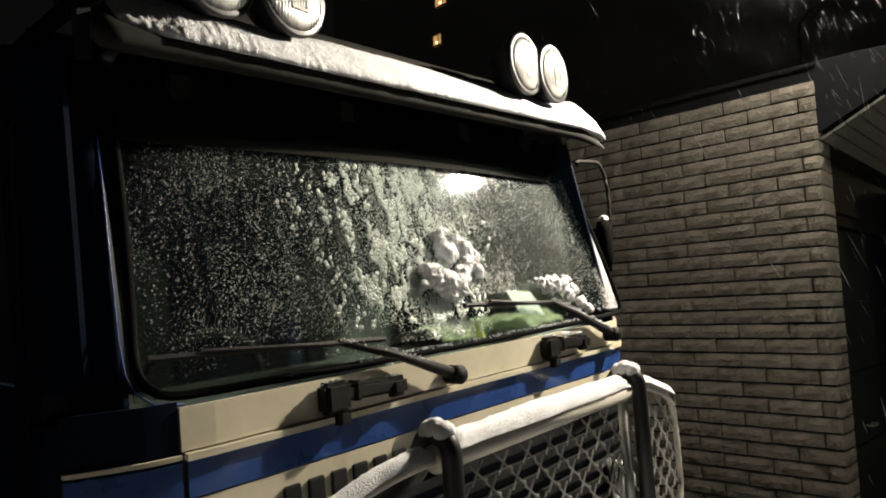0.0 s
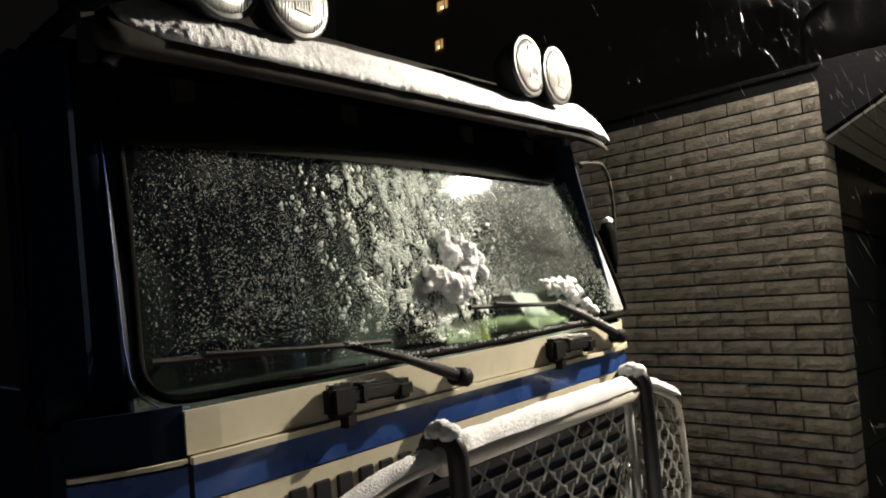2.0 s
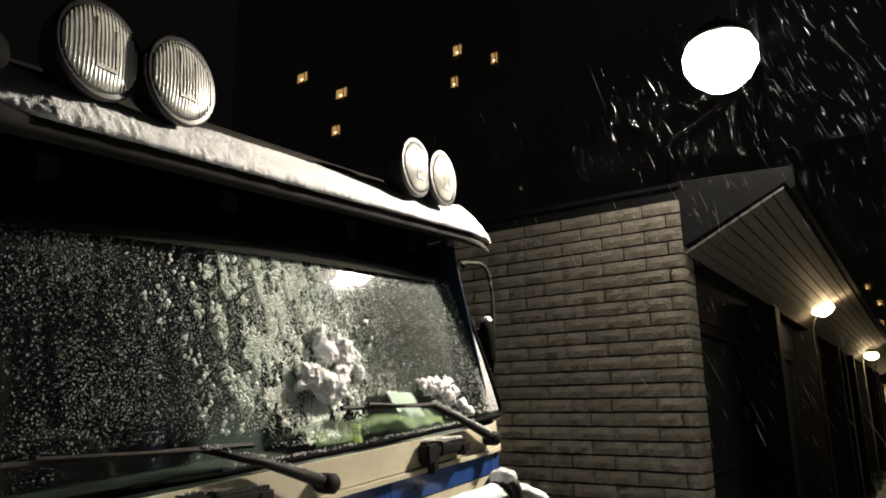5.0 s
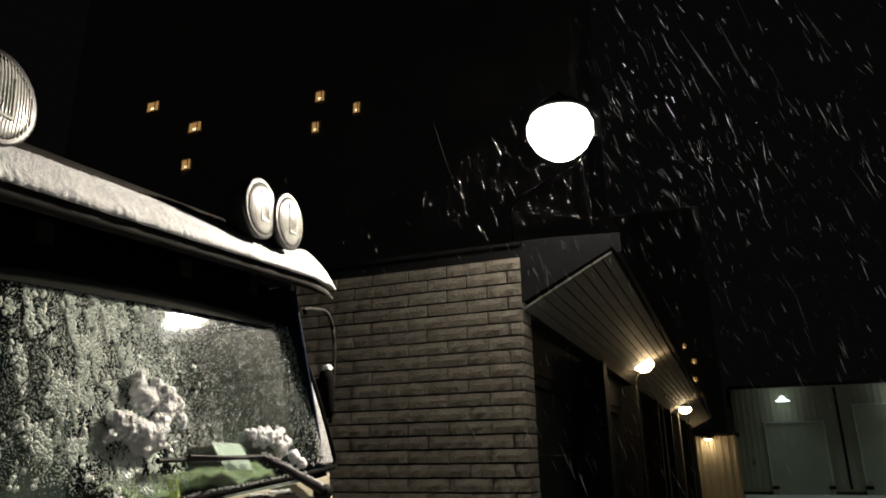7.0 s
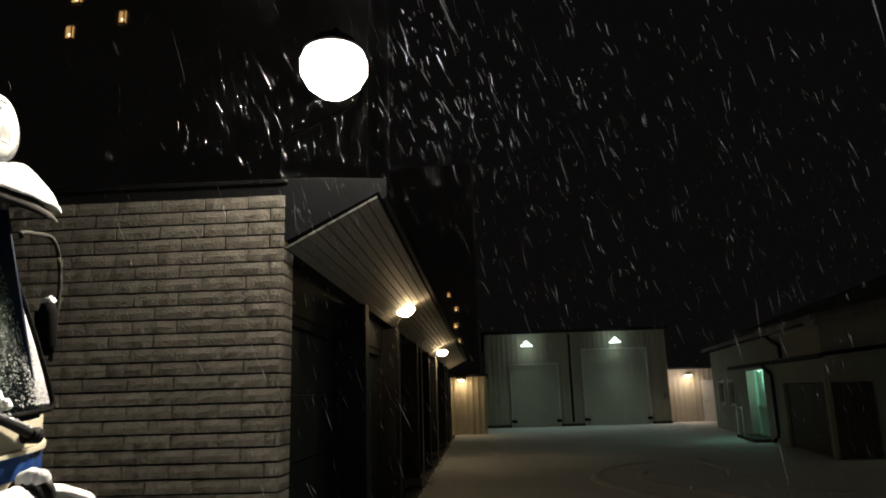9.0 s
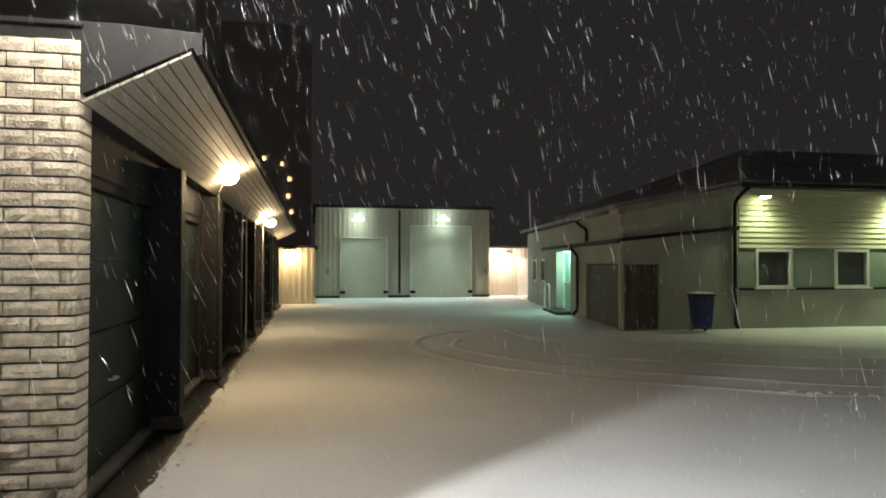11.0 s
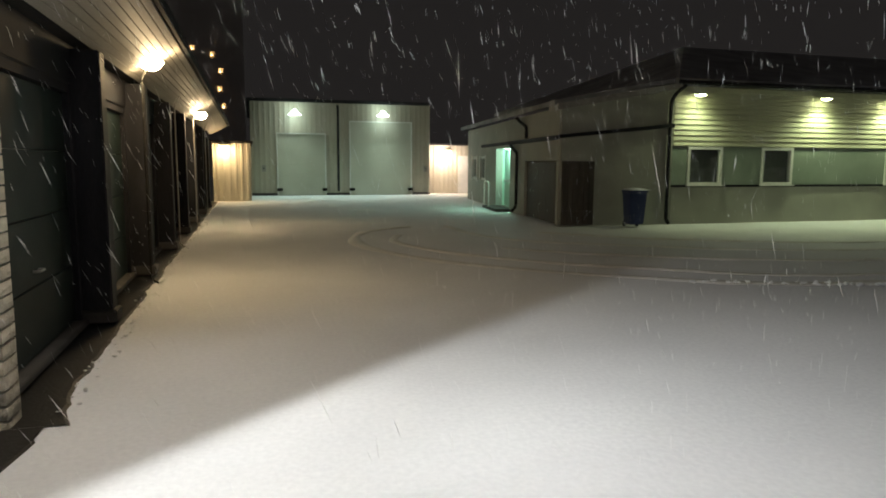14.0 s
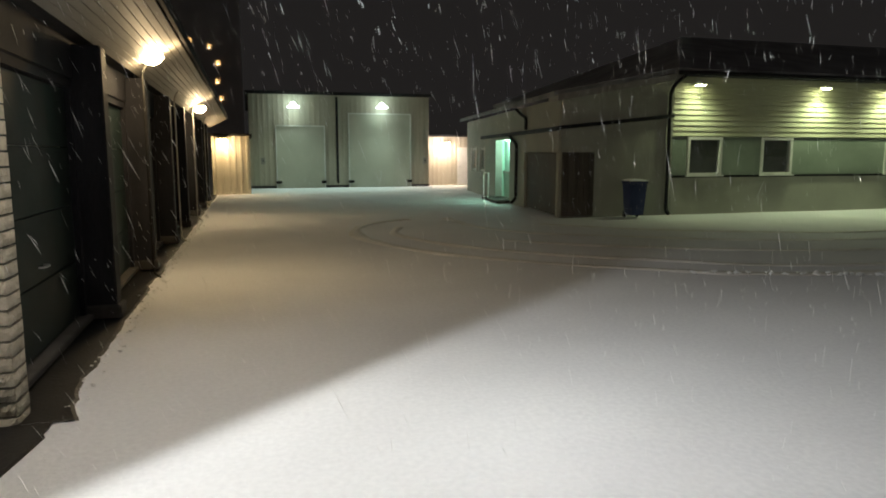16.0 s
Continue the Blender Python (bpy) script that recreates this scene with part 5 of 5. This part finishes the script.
arm_snow_or_glints([(-1.64, 2.69, 1.452), (-1.655, 2.42, 1.563), (-1.675, 2.30, 1.610)], 3, "wet snow lying along the wiper arm")
# the next three: tiny white grains in place of lamp glints on wet rubber
arm_snow_or_glints([(-1.625, 1.65, 1.436), (-1.640, 1.41, 1.528), (-1.665, 1.226, 1.580)], 8, "white grains imitating wet glints along the wiper arm", 0.45, 0.004)
arm_snow_or_glints([(-1.645, 1.15, 1.476), (-1.645, 1.43, 1.456)], 9, "white grains imitating wet glints on the wiper linkage", 0.45, 0.004)
arm_snow_or_glints([(-1.672, 1.30, 1.512), (-1.668, 1.80, 1.512), (-1.70, 2.65, 1.512)], 10, "white grains imitating wet glints on the lower screen seal", 0.5, 0.004)
arm_snow_or_glints([(-1.648, 2.19, 1.478), (-1.648, 2.45, 1.462)], 4, "wet snow lying on the wiper linkage")
top = part("mirror_snow", lumps(9, [((-1.96, 3.28, 1.975), 1.0), ((-1.955, 3.30, 1.98), 0.7)], 0.024, 1.0, 0.5, 2), SNOW, smooth=True)
top.matrix_basis = TRUCK_POSE
tagged(top, "little heap of snow on the mirror housing", "snow")


def wet_screen():
    """Drops, frost flakes and white beads that imitate lamp glints on the glass, past counting."""
    rng = random.Random(11)
    sets = {"clear": ([], []), "ice_glint": ([], [])}

    def bead(kind, y, z, ry, rz, rx):
        verts, faces = sets[kind]
        b = len(verts)
        x = screen(y, z) + 0.001
        sy, sz = rng.uniform(-0.3, 0.3) * ry, rng.uniform(-0.3, 0.3) * rz
        pts = [(-1, 0), (-0.3, -0.9), (0.6, -0.8), (1, 0.1), (0.4, 0.9), (-0.6, 0.8)]
        for py, pz in pts:
            j = rng.uniform(0.75, 1.2)
            verts.append((x, y + py * ry * j, z + pz * rz * j))
        verts.append((x + rx, y + sy, z + sz))
        for k in range(6):
            faces.append((b + k, b + (k + 1) % 6, b + 6))
    n = 0
    while n < 66000:
        y, z = rng.uniform(0.75, 3.02), rng.uniform(1.54, 2.135)
        if y > 3.06 - 0.25 * (z - 1.5) - 0.02:
            continue
        run = noise.noise(Vector((y * 30, z * 3.5, 0)))
        patch = noise.noise(Vector((y * 4, z * 5, 9)))
        keep = 0.5 + 0.6 * run + 0.35 * patch - (0.5 if z < 1.60 and y < 1.5 else 0)
        if 1.95 < y < 2.45 and z < 1.66:
            keep -= 0.9
        keep *= 1.1 * min(1, max(0.35, (y - 0.72) * 4)) if y < 1.3 else (0.75 if y < 1.8 else max(0.32, 0.75 - 2.2 * (y - 1.8)))
        keep *= min(1, max(0.3, (z - 1.52) * 7))
        if rng.random() > keep:
            continue
        r = 0.0006 + 0.0012 * rng.random() ** 5 + 0.0010 * min(1, max(0, (y - 1.2) * 2.2)) * (1.0 if y < 2.0 else 0.62)
        # share of white beads; towards both sides they stand in for glints on drops
        white = min(0.9, max(0.27, (y - 1.08) * 1.4)) if y < 2.15 else 0.22
        bead("ice_glint" if rng.random() < white else "clear", y, z, r, r * rng.uniform(1.0, 1.9), r * rng.uniform(0.6, 1.1))
        n += 1
    n = 0
    while n < 4300:
        y, z = rng.gauss(1.60, 0.16), rng.uniform(1.54, 2.125)
        w = noise.noise(Vector((y * 22, z * 9, 2))) + 0.7 * noise.noise(Vector((y * 48, z * 24, 4)))
        if not 1.15 < y < 2.6 or w < 0.1 + 1.1 * max(0, abs(y - 1.62) - 0.24):
            continue
        if y < 1.62 and z < 1.60 or (1.95 < y < 2.45 and z < 1.66):
            continue
        r = rng.uniform(0.0025, 0.0085)
        bead("ice_glint", y, z, r * rng.uniform(0.6, 1.0), r, 0.003 + 0.25 * r)
        n += 1
    for kind, name, m, label in (("clear", "water_drops", DROP, "clear water drops all over the windscreen"), ("ice_glint", "frost_and_glints", ICE_GLINT, "frost flakes, and white beads as lamp glints on drops, on the windscreen")):
        me = bpy.data.meshes.new(name)
        me.from_pydata(sets[kind][0], [], sets[kind][1])
        me.materials.append(m)
        ob = new(name, me)
        ob.matrix_basis = TRUCK_POSE
        tagged(ob, label, "frost" if kind == "ice_glint" else "drops", kind="stuff")


wet_screen()
card = part("paper_sheet", sheet(6, 4, lambda u, v, s: Vector((-1.79 - 0.05 * u - 0.03 * v, 2.24 + 0.24 * u - 0.05 * v, 1.565 + 0.10 * v - 0.02 * u + 0.002 * s)), 1), PAPER)
card.matrix_basis = TRUCK_POSE
tagged(card, "pale sheet of paper leaning behind the windscreen", "paper")
pad = part("folded_card", sheet(4, 4, lambda u, v, s: Vector((-1.80 - 0.02 * abs(u - 0.5) - 0.02 * v + 0.002 * s, 1.99 + 0.045 * u, 1.475 + 0.085 * v)), 1), YELLOW_CARD)
pad.matrix_basis = TRUCK_POSE
tagged(pad, "small yellow-green folded card on the dashboard", "card")
vest = part("safety_vest", sheet(26, 12, lambda u, v, s: Vector((-1.87 - 0.26 * v + 0.02 * noise.noise(Vector((u * 5, v * 4, 1))), 1.86 + 0.82 * u, 1.492 + 0.05 * abs(noise.noise(Vector((u * 7, v * 5, 2)))) + 0.045 * math.sin(math.pi * v) + 0.006 * s)), 1), CLOTH_GREEN, smooth=True)
vest.matrix_basis = TRUCK_POSE
tagged(vest, "crumpled yellow-green safety vest on the dashboard", "vest")


# ---------------------------------------------------------------- brick wall, brick by brick
WALL_Y, WALL_X, COURSE, PITCH, DEPTH = 4.65, -1.45, 0.0975, 0.322, 0.25
brick_wall = tagged(new("wall_brick"), "wall of pale split-face bricks with dark joints", "wall", kind="structure")
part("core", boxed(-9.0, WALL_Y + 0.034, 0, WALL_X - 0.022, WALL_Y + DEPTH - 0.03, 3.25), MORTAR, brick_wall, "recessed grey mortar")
part("coping", boxed(-9.0, WALL_Y - 0.02, 3.262, WALL_X + 0.02, WALL_Y + 0.2, 3.29, 0.006), ROOF, brick_wall, "dark metal coping")


def brick_mesh(length, seed, deep=0.11, steps=1):
    """A brick with a rough split face towards -y; its end towards +x is rough too."""
    bm = bmesh.new()
    h = COURSE - 0.014
    nx, nz = 5, 2
    g = []
    for i in range(nx + 1):
        row = []
        for j in range(nz + 1):
            edge = i in (0, nx) or j in (0, nz)
            n = noise.noise(Vector((i * 0.8 + seed * 7.3, j * 0.9, seed)))
            y = -0.003 + 0.008 * n if edge else -0.016 + 0.022 * n
            jx = 0.003 * noise.noise(Vector((j + seed * 3, i, 5))) if i in (0, nx) else 0
            jz = 0.003 * noise.noise(Vector((i * 1.7, seed * 5, j))) if j in (0, nz) else 0
            row.append(bm.verts.new((-length + length * i / nx + jx, y, h * j / nz + jz)))
        g.append(row)
    for i in range(nx):
        for j in range(nz):
            bm.faces.new((g[i][j], g[i + 1][j], g[i + 1][j + 1], g[i][j + 1]))
    rim = [g[i][0] for i in range(nx + 1)] + [g[nx][1]] + [g[i][nz] for i in range(nx, -1, -1)] + [g[0][1]]
    last = rim
    for q in range(1, steps + 1):
        ring = []
        for k, v in enumerate(rim):
            rough = nx <= k <= nx + 2 and q < steps
            n = noise.noise(Vector((q * 0.9 + seed * 2.1, k * 0.8, seed + 3)))
            bulge = (0.012 if k == nx + 1 else 0.004) + 0.010 * n if rough else 0.0
            ring.append(bm.verts.new((v.co.x + bulge, deep * q / steps + (v.co.y if q == 0 else 0), v.co.z)))
        for k in range(len(rim)):
            p = (k + 1) % len(rim)
            bm.faces.new((last[k], last[p], ring[p], ring[k]))
        last = ring
    bm.faces.new(last)
    return mesh_of(bm, "brick", BRICK)


full = [brick_mesh(PITCH - 0.011, k) for k in range(12)]
ends = {0: [brick_mesh(0.096, 20 + k, DEPTH, 5) for k in range(5)], 1: [brick_mesh(0.257, 30 + k, DEPTH, 5) for k in range(5)]}
rng = random.Random(21)
for row in range(33):
    z = 0.06 + COURSE * (row - 0.5) - 0.0430
    odd = (row + 1) % 2
    x = WALL_X
    piece = 0
    while x > -4.2:
        if piece == 0:
            me, step = rng.choice(ends[odd]), (0.107, 0.268)[odd]
        else:
            me, step = rng.choice(full), PITCH
        ob = new("brick", me)
        ob.parent = brick_wall
        ob.location = (x, WALL_Y + rng.uniform(-0.005, 0.005), z)
        x -= step
        piece += 1
# the rest, mostly hidden by the truck
bm = bmesh.new()
for row in range(33):
    z = 0.06 + COURSE * (row - 0.5) - 0.0430
    x = -4.36 - 0.161 * ((row + 1) % 2)
    while x > -8.9:
        box(bm, x - PITCH + 0.011, WALL_Y - 0.006, z, x, WALL_Y + 0.1, z + COURSE - 0.011)
        x -= PITCH
tagged(part("brick_rest", bm, BRICK, brick_wall), kind="stuff")


# ---------------------------------------------------------------- falling snow
def falling_snow():
    rng = random.Random(31)
    verts, faces = [], []
    n = 0
    while n < 5200:
        p = Vector((rng.uniform(-1.3, 6.0), rng.uniform(1.1, 9.0), rng.uniform(0.2, 5.2)))
        if n % 7 == 0:
            p = FLOOD + Vector((rng.gauss(0, 0.8), rng.gauss(-0.3, 0.8), rng.gauss(-0.3, 0.6)))
        near = p - Vector((-0.1, 0, 1.72))
        if near.length < 1.3 or p.y > 4.55 and p.x < -1.35 or (p.x < -0.9 and p.y < 3.2):
            continue
        d = Vector((rng.gauss(0.34, 0.14), rng.gauss(0.22, 0.12), -1)).normalized()
        s = d.cross(Vector((rng.random(), rng.random(), 0.3))).normalized()
        t = d.cross(s)
        r, ln = rng.uniform(0.0005, 0.0014), rng.uniform(0.010, 0.035) + 0.05 * rng.random() ** 3
        if n % 60 == 0:
            r, ln = r * 2.0, ln + 0.05
        b = len(verts)
        for q in (d * ln, s * r, t * r, -s * r, -t * r, -d * ln):
            verts.append(tuple(p + q))
        for k in range(4):
            faces.append((b, b + 1 + k, b + 1 + (k + 1) % 4))
            faces.append((b + 5, b + 1 + (k + 1) % 4, b + 1 + k))
        n += 1
    me = bpy.data.meshes.new("falling_snow")
    me.from_pydata(verts, [], faces)
    me.materials.append(SNOW)
    tagged(new("falling_snow", me), "snowflakes falling through the lamplight", "snow", kind="stuff")


falling_snow()
